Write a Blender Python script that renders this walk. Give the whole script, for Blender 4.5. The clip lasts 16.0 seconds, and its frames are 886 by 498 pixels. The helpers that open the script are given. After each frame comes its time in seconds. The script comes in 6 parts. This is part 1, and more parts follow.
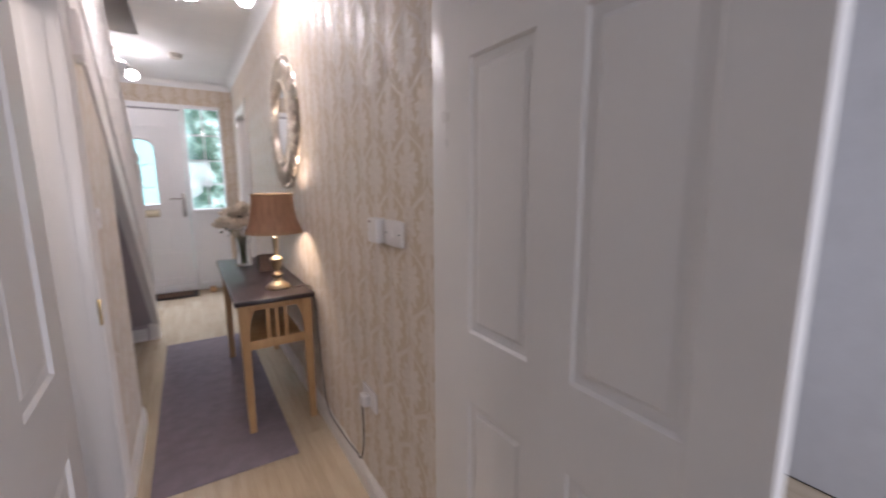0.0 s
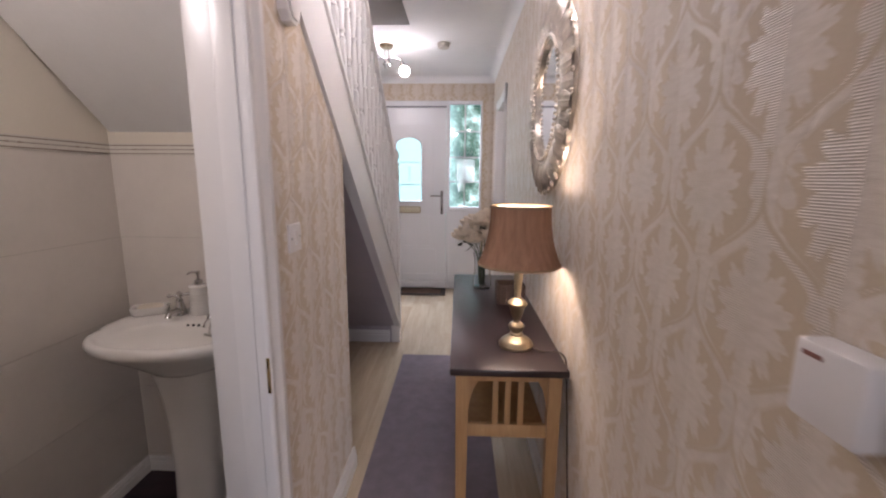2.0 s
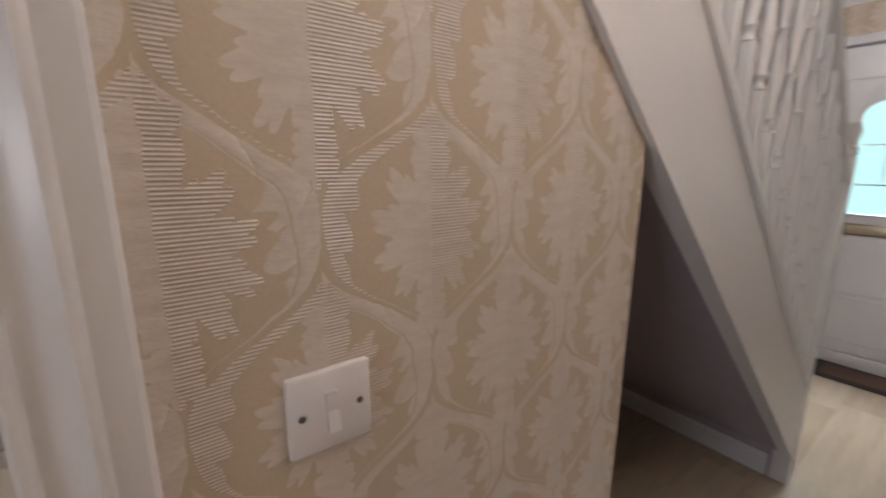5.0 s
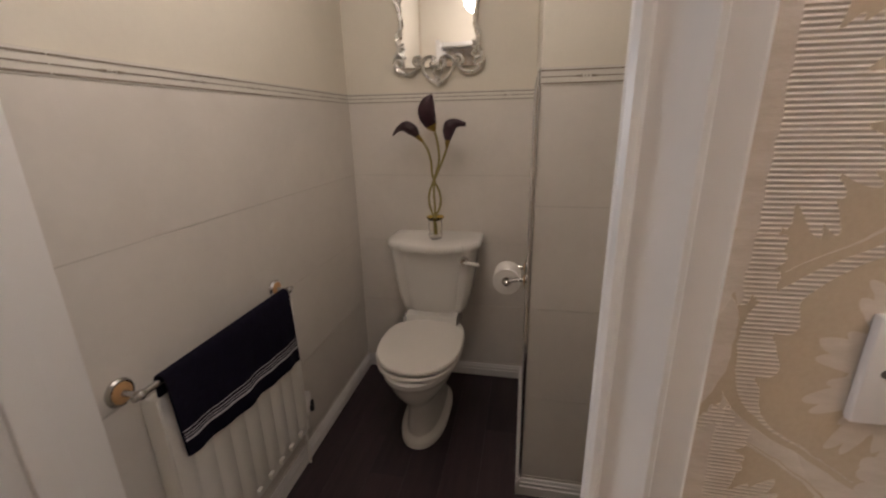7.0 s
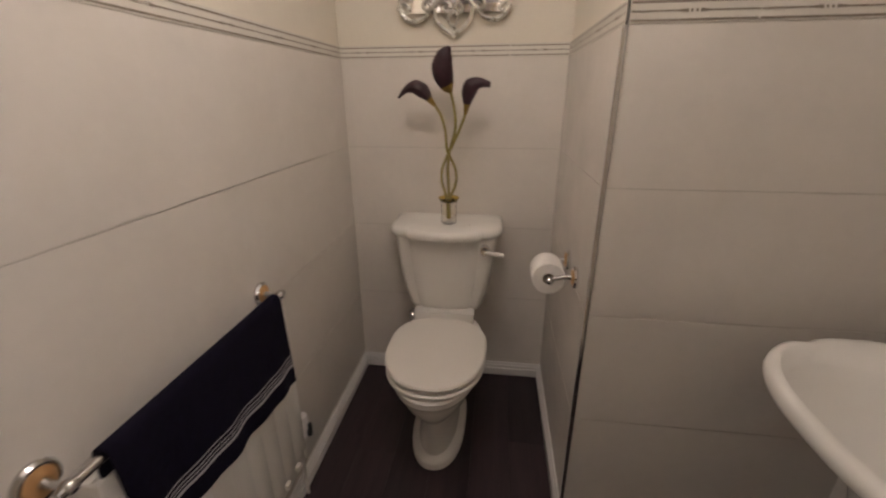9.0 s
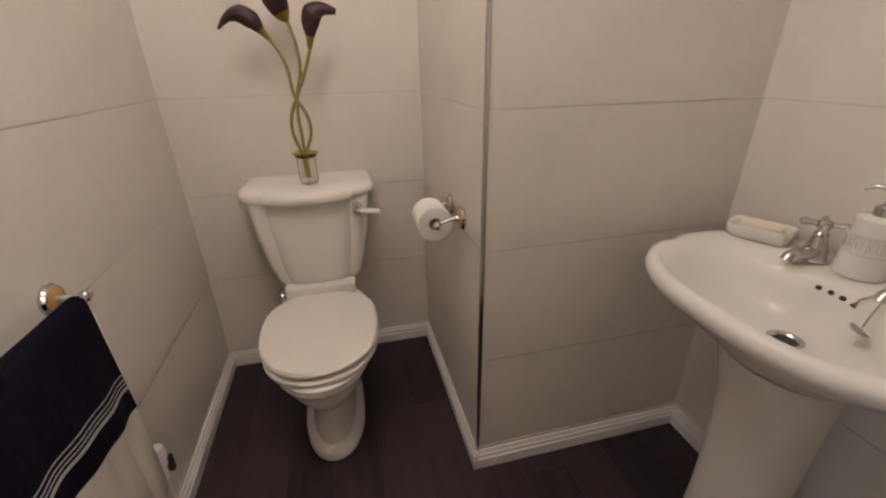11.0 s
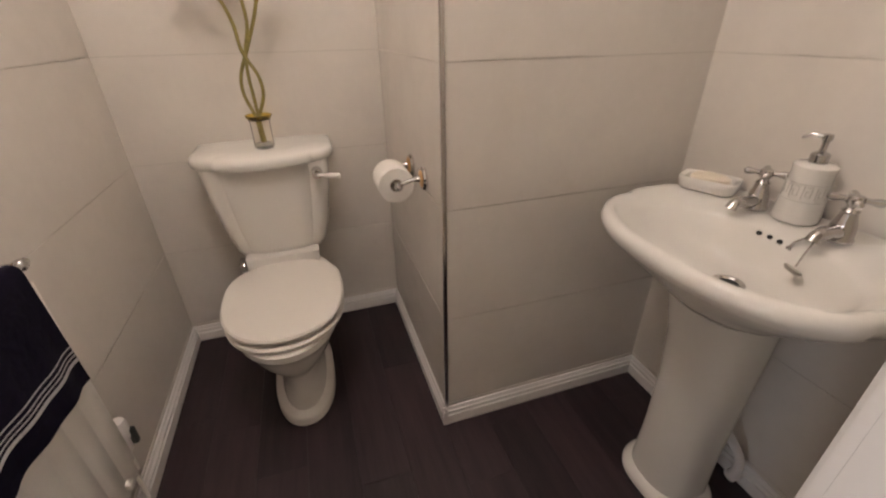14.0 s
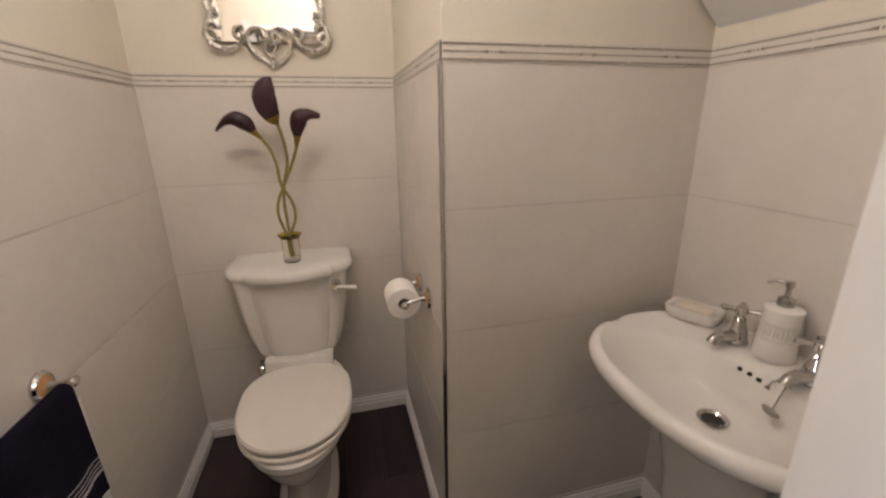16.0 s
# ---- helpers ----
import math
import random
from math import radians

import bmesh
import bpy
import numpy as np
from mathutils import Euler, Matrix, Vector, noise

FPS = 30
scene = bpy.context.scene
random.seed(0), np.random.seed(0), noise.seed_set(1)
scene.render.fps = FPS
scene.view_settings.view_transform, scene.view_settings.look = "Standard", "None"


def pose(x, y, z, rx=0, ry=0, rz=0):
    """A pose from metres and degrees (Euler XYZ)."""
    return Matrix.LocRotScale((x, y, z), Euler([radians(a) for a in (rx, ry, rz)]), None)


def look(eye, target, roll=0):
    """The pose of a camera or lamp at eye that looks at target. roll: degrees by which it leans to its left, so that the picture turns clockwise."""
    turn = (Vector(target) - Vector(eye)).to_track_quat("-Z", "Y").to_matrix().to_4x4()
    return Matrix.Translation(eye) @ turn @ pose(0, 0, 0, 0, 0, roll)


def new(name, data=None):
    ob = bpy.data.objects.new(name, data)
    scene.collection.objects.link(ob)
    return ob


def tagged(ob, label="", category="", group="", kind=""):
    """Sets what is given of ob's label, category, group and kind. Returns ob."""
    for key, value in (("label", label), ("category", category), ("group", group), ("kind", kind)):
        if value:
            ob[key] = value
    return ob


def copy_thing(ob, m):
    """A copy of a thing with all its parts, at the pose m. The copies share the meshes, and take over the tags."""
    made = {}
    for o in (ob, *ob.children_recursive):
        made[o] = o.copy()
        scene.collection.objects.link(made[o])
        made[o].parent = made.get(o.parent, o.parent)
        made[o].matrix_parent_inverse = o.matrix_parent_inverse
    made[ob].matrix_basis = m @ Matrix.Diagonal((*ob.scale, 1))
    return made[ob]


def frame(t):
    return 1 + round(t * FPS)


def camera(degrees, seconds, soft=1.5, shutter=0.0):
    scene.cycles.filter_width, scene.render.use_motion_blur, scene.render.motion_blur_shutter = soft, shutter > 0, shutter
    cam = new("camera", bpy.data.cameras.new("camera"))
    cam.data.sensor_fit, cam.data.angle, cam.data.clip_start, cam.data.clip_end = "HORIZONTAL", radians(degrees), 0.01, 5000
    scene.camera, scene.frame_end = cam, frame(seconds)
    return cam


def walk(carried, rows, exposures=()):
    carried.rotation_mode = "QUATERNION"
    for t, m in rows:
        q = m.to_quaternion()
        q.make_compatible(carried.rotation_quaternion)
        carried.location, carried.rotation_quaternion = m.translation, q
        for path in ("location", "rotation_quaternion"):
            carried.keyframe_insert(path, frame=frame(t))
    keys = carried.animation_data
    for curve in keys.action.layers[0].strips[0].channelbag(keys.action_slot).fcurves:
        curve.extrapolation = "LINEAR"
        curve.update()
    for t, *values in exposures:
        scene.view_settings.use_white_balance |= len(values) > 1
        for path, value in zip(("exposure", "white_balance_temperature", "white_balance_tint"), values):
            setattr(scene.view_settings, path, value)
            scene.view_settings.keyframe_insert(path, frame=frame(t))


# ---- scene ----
cam = camera(94.6, 16.0, 2.1, 0.5)
PATH = [
    (0, (0.304, 0.263, 1.37), (1.346, 1.94, 1.05), -0.3),
    (0.5, (0.415, 0.464, 1.376), (1.061, 2.325, 1.032), -0.2),
    (1, (0.433, 0.737, 1.393), (0.736, 2.682, 1.038), 0.1),
    (1.5, (0.437, 0.957, 1.4), (0.512, 2.92, 1.024), 0.1),
    (2, (0.484, 1.231, 1.412), (0.41, 3.2, 1.07), 0.4),
    (2.5, (0.524, 1.459, 1.392), (0.338, 3.41, 0.995), 0.3),
    (3, (0.521, 1.748, 1.439), (0.199, 3.682, 1.043), 0.4),
    (3.2, (0.495, 1.854, 1.422), (0.105, 3.776, 1.032), 0.1),
    (5.3, (0.324, 2.326, 1.475), (-1.387, 3.273, 1.023), 0.6),
    (5.5, (0.309, 2.308, 1.47), (-1.462, 3.104, 0.993), 0.8),
    (6, (0.315, 2.242, 1.464), (-1.598, 2.589, 0.994), -0.3),
    (6.5, (0.286, 2.194, 1.424), (-1.645, 2.067, 0.922), -0.9),
    (7, (0.289, 2.165, 1.403), (-1.584, 1.788, 0.813), -1.1),
    (7.5, (0.297, 2.162, 1.396), (-1.533, 1.695, 0.738), -1.1),
    (8, (0.285, 2.135, 1.387), (-1.515, 1.618, 0.684), -0.9),
    (8.5, (0.178, 2.05, 1.392), (-1.639, 1.565, 0.713), -0.7),
    (9, (0.016, 1.935, 1.362), (-1.838, 1.691, 0.655), -0.3),
    (9.5, (-0.06, 1.896, 1.32), (-1.928, 1.925, 0.608), -1.0),
    (10, (-0.091, 1.87, 1.277), (-1.943, 2.1, 0.557), -0.7),
    (10.2, (-0.1, 1.864, 1.27), (-1.942, 2.151, 0.53), -0.7),
    (12.3, (-0.082, 1.895, 1.196), (-1.782, 2.4, 0.271), -1.0),
    (12.5, (-0.078, 1.898, 1.189), (-1.772, 2.407, 0.255), -1.0),
    (13, (-0.075, 1.903, 1.179), (-1.74, 2.426, 0.202), -1.0),
    (13.5, (-0.082, 1.896, 1.184), (-1.731, 2.424, 0.183), -0.9),
    (14, (-0.078, 1.891, 1.212), (-1.754, 2.431, 0.263), -0.9),
    (14.5, (-0.067, 1.893, 1.247), (-1.795, 2.439, 0.4), -1.0),
    (15, (-0.059, 1.892, 1.284), (-1.823, 2.449, 0.524), -0.9),
    (15.5, (-0.052, 1.898, 1.302), (-1.848, 2.453, 0.619), -0.9),
    (16, (-0.003, 1.939, 1.36), (-1.856, 2.412, 0.776), -0.9),
]
walk(cam, [(t, look(eye, target, roll)) for t, eye, target, roll in PATH], [(0.0, 0.08, 6100, 19), (1.5, 0.0, 6150, 22), (3.2, -0.12, 6000, 21), (5.5, -0.36, 6450, 14), (6.5, -0.33, 6550, 14), (7.5, -0.14, 6550, 14), (8.5, -0.02, 6550, 14), (9.5, 0.27, 6600, 15), (12.5, 0.63, 6600, 15), (14.5, 0.71, 6600, 15), (16.0, 0.46, 6550, 14)])

# ---- world, sun and lamps ----
CEIL = 2.60
world = bpy.data.worlds.new("world")
scene.world = world
world.use_nodes = True
wn = world.node_tree
sky = wn.nodes.new("ShaderNodeTexSky")
sky.sky_type, sky.sun_disc, sky.sun_elevation, sky.sun_rotation = "NISHITA", False, radians(40), radians(60)
wn.links.new(sky.outputs[0], wn.nodes["Background"].inputs[0])
wn.nodes["Background"].inputs[1].default_value = 0.12
sun = new("sun", bpy.data.lights.new("sun", "SUN"))
sun.data.energy, sun.data.angle, sun.data.color = 1.0, radians(10), (1, 0.95, 0.88)
sun.matrix_world = look((3, 9, 8), (0, 4, 0))


def area(name, at, target, w, h, watts, color):
    ob = new(name, bpy.data.lights.new(name, "AREA"))
    ob.data.shape, ob.data.size, ob.data.size_y, ob.data.energy, ob.data.color = "RECTANGLE", w, h, watts, color
    ob.matrix_world = look(at, target)
    return ob


def point(name, at, watts, color, radius=0.03):
    ob = new(name, bpy.data.lights.new(name, "POINT"))
    ob.data.energy, ob.data.color, ob.data.shadow_soft_size = watts, color, radius
    ob.location = at
    return ob


area("kitchen_window_light", (1.2, -2.55, 1.5), (0.6, 0.5, 1.2), 1.6, 1.1, 50, (0.92, 0.95, 1.0))
area("entrance_sky_light", (0.2, 7.5, 3.3), (0.1, 5.4, 0.0), 1.6, 1.2, 270, (0.80, 0.91, 1.0))
point("table_lamp_bulb", (0.70, 2.74, 1.21), 5.8, (1.0, 0.84, 0.66), 0.025)
point("wc_bulb", (-0.66, 1.80, 2.20), 11.4, (1.0, 0.91, 0.82), 0.085)

# ---- materials ----


class Nodes:
    """A small builder of node materials."""

    def __init__(self, name):
        self.mat = bpy.data.materials.new(name)
        self.mat.use_nodes = True
        self.tree = self.mat.node_tree
        self.bsdf = self.tree.nodes["Principled BSDF"]
        self.pos = None

    def link(self, a, b):
        self.tree.links.new(a, b)

    def put(self, socket, value):
        if isinstance(value, bpy.types.NodeSocket):
            self.link(value, socket)
        elif isinstance(value, (tuple, list)) and len(value) == 3 and socket.type == "RGBA":
            socket.default_value = (*value, 1)
        else:
            socket.default_value = value

    def math(self, op, a, b=0.0, c=0.0):
        n = self.tree.nodes.new("ShaderNodeMath")
        n.operation = op
        for s, v in zip(n.inputs, (a, b, c)):
            self.put(s, v)
        return n.outputs[0]

    def coords(self):
        """World place, as x, y, z sockets."""
        if not self.pos:
            g = self.tree.nodes.new("ShaderNodeNewGeometry")
            s = self.tree.nodes.new("ShaderNodeSeparateXYZ")
            self.link(g.outputs["Position"], s.inputs[0])
            self.pos = (g.outputs["Position"], *s.outputs)
        return self.pos

    def vec(self, x, y, z):
        n = self.tree.nodes.new("ShaderNodeCombineXYZ")
        for s, v in zip(n.inputs, (x, y, z)):
            self.put(s, v)
        return n.outputs[0]

    def noise(self, scale, detail=4.0, rough=0.6, at=None, stretch=None):
        n = self.tree.nodes.new("ShaderNodeTexNoise")
        at = at or self.coords()[0]
        if stretch:
            m = self.tree.nodes.new("ShaderNodeVectorMath")
            m.operation = "MULTIPLY"
            self.link(at, m.inputs[0])
            m.inputs[1].default_value = stretch
            at = m.outputs[0]
        self.link(at, n.inputs["Vector"])
        n.inputs["Scale"].default_value, n.inputs["Detail"].default_value, n.inputs["Roughness"].default_value = scale, detail, rough
        return n.outputs[0]

    def ramp(self, value, *stops):
        n = self.tree.nodes.new("ShaderNodeValToRGB")
        self.link(value, n.inputs[0])
        els = n.color_ramp.elements
        while len(els) < len(stops):
            els.new(0.5)
        for e, (p, c) in zip(els, stops):
            e.position, e.color = p, (*c, 1)
        return n.outputs[0]

    def mix(self, f, a, b):
        n = self.tree.nodes.new("ShaderNodeMix")
        n.data_type = "RGBA"
        self.put(n.inputs[0], f)
        self.put(n.inputs[6], a)
        self.put(n.inputs[7], b)
        return n.outputs[2]

    def bump(self, height, strength=0.2, distance=0.01):
        n = self.tree.nodes.new("ShaderNodeBump")
        n.inputs["Strength"].default_value, n.inputs["Distance"].default_value = strength, distance
        self.link(height, n.inputs["Height"])
        self.link(n.outputs[0], self.bsdf.inputs["Normal"])

    def end(self, color=None, rough=0.5, metal=0.0, **more):
        if color is not None:
            self.put(self.bsdf.inputs["Base Color"], color)
        self.put(self.bsdf.inputs["Roughness"], rough)
        self.bsdf.inputs["Metallic"].default_value = metal
        for k, v in more.items():
            self.put(self.bsdf.inputs[k.replace("_", " ")], v)
        return self.mat


def paint(name, color, rough=0.4, vary=0.06, scale=6.0, bump=0.05, metal=0.0, grain=90.0, **more):
    """Plain paint, glaze, plastic or metal with two scales of unevenness."""
    n = Nodes(name)
    big, fine = n.noise(scale, 3), n.noise(grain, 3)
    both = n.math("ADD", n.math("MULTIPLY", big, 0.7), n.math("MULTIPLY", fine, 0.3))
    low = tuple(c * (1 - vary) for c in color)
    high = tuple(min(1, c * (1 + vary)) for c in color)
    col = n.ramp(both, (0.3, low), (0.7, high))
    r = n.math("ADD", rough - 0.06, n.math("MULTIPLY", big, 0.12))
    if bump:
        n.bump(both, bump, 0.004)
    return n.end(col, r, metal, **more)


def wood(name, dark, light, rough=0.4, axis=1, scale=1.0, bump=0.1):
    """Wood with its grain along one axis, a little different from piece to piece."""
    n = Nodes(name)
    stretch = [9.0 * scale] * 3
    stretch[axis] = 0.7 * scale
    info = n.tree.nodes.new("ShaderNodeObjectInfo")
    p = n.tree.nodes.new("ShaderNodeVectorMath")
    p.operation = "MULTIPLY_ADD"
    n.link(info.outputs["Random"], p.inputs[0])
    p.inputs[1].default_value = (7, 5, 3)
    n.link(n.coords()[0], p.inputs[2])
    g = n.noise(2.2, 6, 0.65, at=p.outputs[0], stretch=stretch)
    f = n.noise(14, 4, 0.6, at=p.outputs[0], stretch=stretch)
    v = n.math("ADD", n.math("MULTIPLY", g, 0.7), n.math("MULTIPLY", f, 0.3))
    v = n.math("ADD", v, n.math("MULTIPLY", n.math("SUBTRACT", info.outputs["Random"], 0.5), 0.16))
    n.bump(v, bump, 0.003)
    return n.end(n.ramp(v, (0.32, dark), (0.68, light)), n.math("ADD", rough, n.math("MULTIPLY", f, 0.12)))


def damask():
    """Beige paper with a raised cream damask: ogee trellis of serrated scrolls round leafy medallions, half-dropped."""
    n = Nodes("damask_wallpaper")
    pos, x, y, z = n.coords()
    W, H = 0.252, 0.348
    m = n.math
    warp = n.noise(9, 2)
    warp2 = n.noise(46, 2)
    u0 = m("ADD", m("ADD", x, y), m("MULTIPLY", m("SUBTRACT", warp2, 0.5), 0.008))
    v0 = m("ADD", z, m("MULTIPLY", m("SUBTRACT", warp, 0.5), 0.02))

    def leaf_edge(t, power=1.1):
        # rounded lobes with sharp notches between them
        return m("POWER", m("ABSOLUTE", m("SINE", t)), power)

    def blob(u, v, cu, cv, ru, rv, lobes, deep, shift):
        # how far out a point lies, 1 on the lobed outline
        du_, dv_ = m("DIVIDE", m("SUBTRACT", u, cu), ru), m("DIVIDE", m("SUBTRACT", v, cv), rv)
        r = m("SQRT", m("ADD", m("MULTIPLY", du_, du_), m("MULTIPLY", dv_, dv_)))
        th = m("ARCTAN2", dv_, du_)
        edge = m("ADD", 1.0 - deep, m("MULTIPLY", m("ADD", m("MULTIPLY", leaf_edge(m("ADD", m("MULTIPLY", th, lobes), shift), 1.0), 0.68), m("MULTIPLY", leaf_edge(m("MULTIPLY", th, lobes * 3.0), 1.0), 0.32)), deep))
        return m("DIVIDE", r, edge)

    def cell(du, dv):
        """Masks of the raised pattern, of its hatched share, and the relief of the scroll."""
        u = m("SUBTRACT", m("FRACT", m("ADD", m("DIVIDE", u0, W), du)), 0.5)
        v = m("SUBTRACT", m("FRACT", m("ADD", m("DIVIDE", v0, H), dv)), 0.5)
        a = m("ABSOLUTE", u)
        right = m("GREATER_THAN", u, 0.0)
        # the medallion: a tall lobed leaf with a bud above and a stalk below
        med = blob(a, v, 0.0, -0.015, 0.305, 0.270, 5.5, 0.48, 0.3)
        top = blob(a, v, 0.0, 0.25, 0.115, 0.125, 3.5, 0.42, 0.0)
        foot = blob(a, v, 0.0, -0.29, 0.10, 0.10, 2.5, 0.4, 0.0)
        near = m("MINIMUM", med, m("MINIMUM", top, foot))
        flower = m("LESS_THAN", near, 1.0)
        clear_of = m("GREATER_THAN", near, 1.22)
        # the trellis: a thick tapering acanthus scroll along the ogee, with curled leaves on its inner side
        c = m("COSINE", m("MULTIPLY", v, 2 * math.pi))
        c = m("MULTIPLY", c, m("SUBTRACT", 1.5, m("MULTIPLY", m("MULTIPLY", c, c), 0.5)))
        b = m("MULTIPLY", m("ADD", c, 1.0), 0.25)
        taper = m("ADD", 0.86, m("MULTIPLY", v, 3.0))
        taper.node.use_clamp = True
        off = m("SUBTRACT", b, a)
        swell = m("SINE", m("ADD", m("MULTIPLY", v, 2 * math.pi), 0.9))
        half = m("MULTIPLY", m("MULTIPLY", taper, m("ADD", 0.70, m("MULTIPLY", right, 0.42))), m("ADD", 0.044, m("MULTIPLY", swell, 0.018)))
        core = m("LESS_THAN", m("ABSOLUTE", m("SUBTRACT", off, 0.052)), half)
        phase = m("ADD", m("MULTIPLY", v, 25.0), m("MULTIPLY", off, 17.0))
        curl = leaf_edge(phase, 0.55)
        grow = m("ADD", 0.55, m("MULTIPLY", m("SINE", m("ADD", m("MULTIPLY", v, 4 * math.pi), 1.4)), 0.75))
        grow.node.use_clamp = True
        reach = m("ADD", 0.06, m("MULTIPLY", m("MULTIPLY", m("MULTIPLY", curl, grow), taper), m("ADD", 0.09, m("MULTIPLY", right, 0.14))))
        leaves = m("MULTIPLY", m("MULTIPLY", m("GREATER_THAN", off, 0.052), m("LESS_THAN", off, reach)), clear_of)
        rib = m("GREATER_THAN", m("ABSOLUTE", m("SUBTRACT", off, m("ADD", 0.060, m("MULTIPLY", half, 0.6)))), 0.0045)
        scroll = m("MULTIPLY", m("MAXIMUM", core, leaves), m("MAXIMUM", rib, m("SUBTRACT", 1.0, right)))
        hatched = m("ADD", m("MULTIPLY", flower, right), m("MULTIPLY", scroll, m("SUBTRACT", 1.0, right)))
        round_ = m("MULTIPLY", m("MULTIPLY", scroll, right), m("ADD", m("MULTIPLY", curl, 0.7), m("MULTIPLY", m("SUBTRACT", 1.0, m("MULTIPLY", m("ABSOLUTE", m("SUBTRACT", off, 0.06)), 8.0)), 0.5)))
        return m("MAXIMUM", flower, scroll), hatched, round_

    one, two = cell(0.357, 0.466), cell(0.857, 0.966)
    mask, hatched, relief = (m("MAXIMUM", p, q) for p, q in zip(one, two))
    hatched.node.use_clamp = True
    hatch = m("MULTIPLY", m("SINE", m("MULTIPLY", z, 2 * math.pi / 0.0036)), hatched)
    fine = n.noise(240, 2)
    crease = n.noise(26, 4, 0.7, stretch=(1, 1, 3.5))
    ground = n.ramp(fine, (0.3, (0.55, 0.44, 0.315)), (0.7, (0.59, 0.48, 0.35)))
    leaf = n.ramp(crease, (0.35, (0.625, 0.54, 0.455)), (0.62, (0.70, 0.615, 0.535)))
    shown = m("SUBTRACT", mask, m("MULTIPLY", m("ADD", hatch, m("MULTIPLY", hatched, 2.0)), 0.09))
    col = n.mix(shown, ground, leaf)
    height = m("ADD", m("MULTIPLY", mask, 0.7), m("ADD", m("MULTIPLY", hatch, 0.28), m("ADD", m("MULTIPLY", relief, 0.7), m("MULTIPLY", crease, m("MULTIPLY", mask, 0.45)))))
    n.bump(height, 0.65, 0.0028)
    return n.end(col, m("SUBTRACT", 0.56, m("MULTIPLY", mask, 0.18)), Sheen_Weight=0.3, Sheen_Roughness=0.4)


def glow(name, color, strength):
    n = Nodes(name)
    return n.end(color, 0.4, Emission_Color=color, Emission_Strength=strength)


def clear(name, color=(1, 1, 1), rough=0.02, ior=1.45):
    n = Nodes(name)
    return n.end(color, rough, Transmission_Weight=1.0, IOR=ior)


WALLPAPER = damask()
GLOSS = paint("white_gloss_paint", (0.78, 0.755, 0.735), 0.3, 0.008, 4, 0.012)
CEILING = paint("white_ceiling_paint", (0.80, 0.80, 0.80), 0.75, 0.04, 3, 0.1)
MAUVE = paint("mauve_recess", (0.42, 0.37, 0.40), 0.7, 0.05, 5, 0.08)
CREAM = paint("cream_wall_paint", (0.70, 0.645, 0.555), 0.7, 0.04, 4, 0.08)
TILE = paint("cream_glazed_tile", (0.70, 0.65, 0.60), 0.22, 0.035, 7, 0.035, grain=40)
GROUT = paint("pale_grout", (0.58, 0.535, 0.485), 0.8, 0.08, 30, 0.1)
BORDER = paint("cream_border_tile", (0.70, 0.66, 0.60), 0.25, 0.03, 9, 0.03)
BORDER_LINE = paint("grey_taupe_line", (0.24, 0.20, 0.16), 0.4, 0.12, 60, 0.05)
LAMINATE = wood("pale_oak_laminate", (0.46, 0.36, 0.25), (0.62, 0.515, 0.38), 0.10, 1)
DARKFLOOR = wood("dark_wood_vinyl", (0.012, 0.0062, 0.0095), (0.046, 0.025, 0.031), 0.42, 0, 1.0, 0.10)
RUG = paint("grey_mauve_runner", (0.225, 0.185, 0.21), 0.95, 0.16, 12, 0.5, grain=420)
OAK = wood("pale_beech", (0.40, 0.22, 0.09), (0.58, 0.36, 0.17), 0.4, 2)
DARKTOP = wood("dark_stained_top", (0.016, 0.008, 0.010), (0.030, 0.015, 0.016), 0.26, 1, 1.0, 0.02)
CERAMIC = paint("white_ceramic", (0.76, 0.73, 0.69), 0.1, 0.012, 3, 0.0)
SEAT = paint("white_seat_plastic", (0.78, 0.735, 0.68), 0.3, 0.012, 3, 0.0)
CHROME = paint("chrome", (0.58, 0.56, 0.55), 0.10, 0.04, 12, 0.02, 1.0)
BRASS = paint("polished_brass", (0.62, 0.45, 0.20), 0.2, 0.08, 25, 0.04, 1.0)
ANTIQUE = paint("antique_brass", (0.40, 0.335, 0.235), 0.32, 0.12, 30, 0.06, 1.0)
SILVER = paint("antique_silver", (0.68, 0.61, 0.53), 0.32, 0.22, 22, 0.15, 1.0)
MIRROR = paint("mirror_glass", (0.88, 0.88, 0.88), 0.02, 0.0, 2, 0.0, 1.0)
NAVY = paint("navy_towelling", (0.0065, 0.005, 0.013), 0.95, 0.35, 60, 0.8, grain=500, Specular_IOR_Level=0.12)
STRIPE = paint("pale_grey_stripe", (0.42, 0.40, 0.42), 0.9, 0.2, 80, 0.6, grain=400)
PINE = wood("varnished_pine", (0.42, 0.22, 0.09), (0.58, 0.34, 0.15), 0.3, 2, 3.0)
PLASTIC = paint("white_plastic", (0.78, 0.74, 0.72), 0.3, 0.015, 8, 0.0)
UPVC = paint("white_upvc", (0.80, 0.80, 0.82), 0.25, 0.015, 5, 0.01)
BLACK = paint("black_rubber", (0.02, 0.02, 0.02), 0.6, 0.2, 30, 0.1)
RADIATOR = paint("radiator_enamel", (0.78, 0.75, 0.70), 0.3, 0.02, 5, 0.02)

# ---- mesh helpers ----


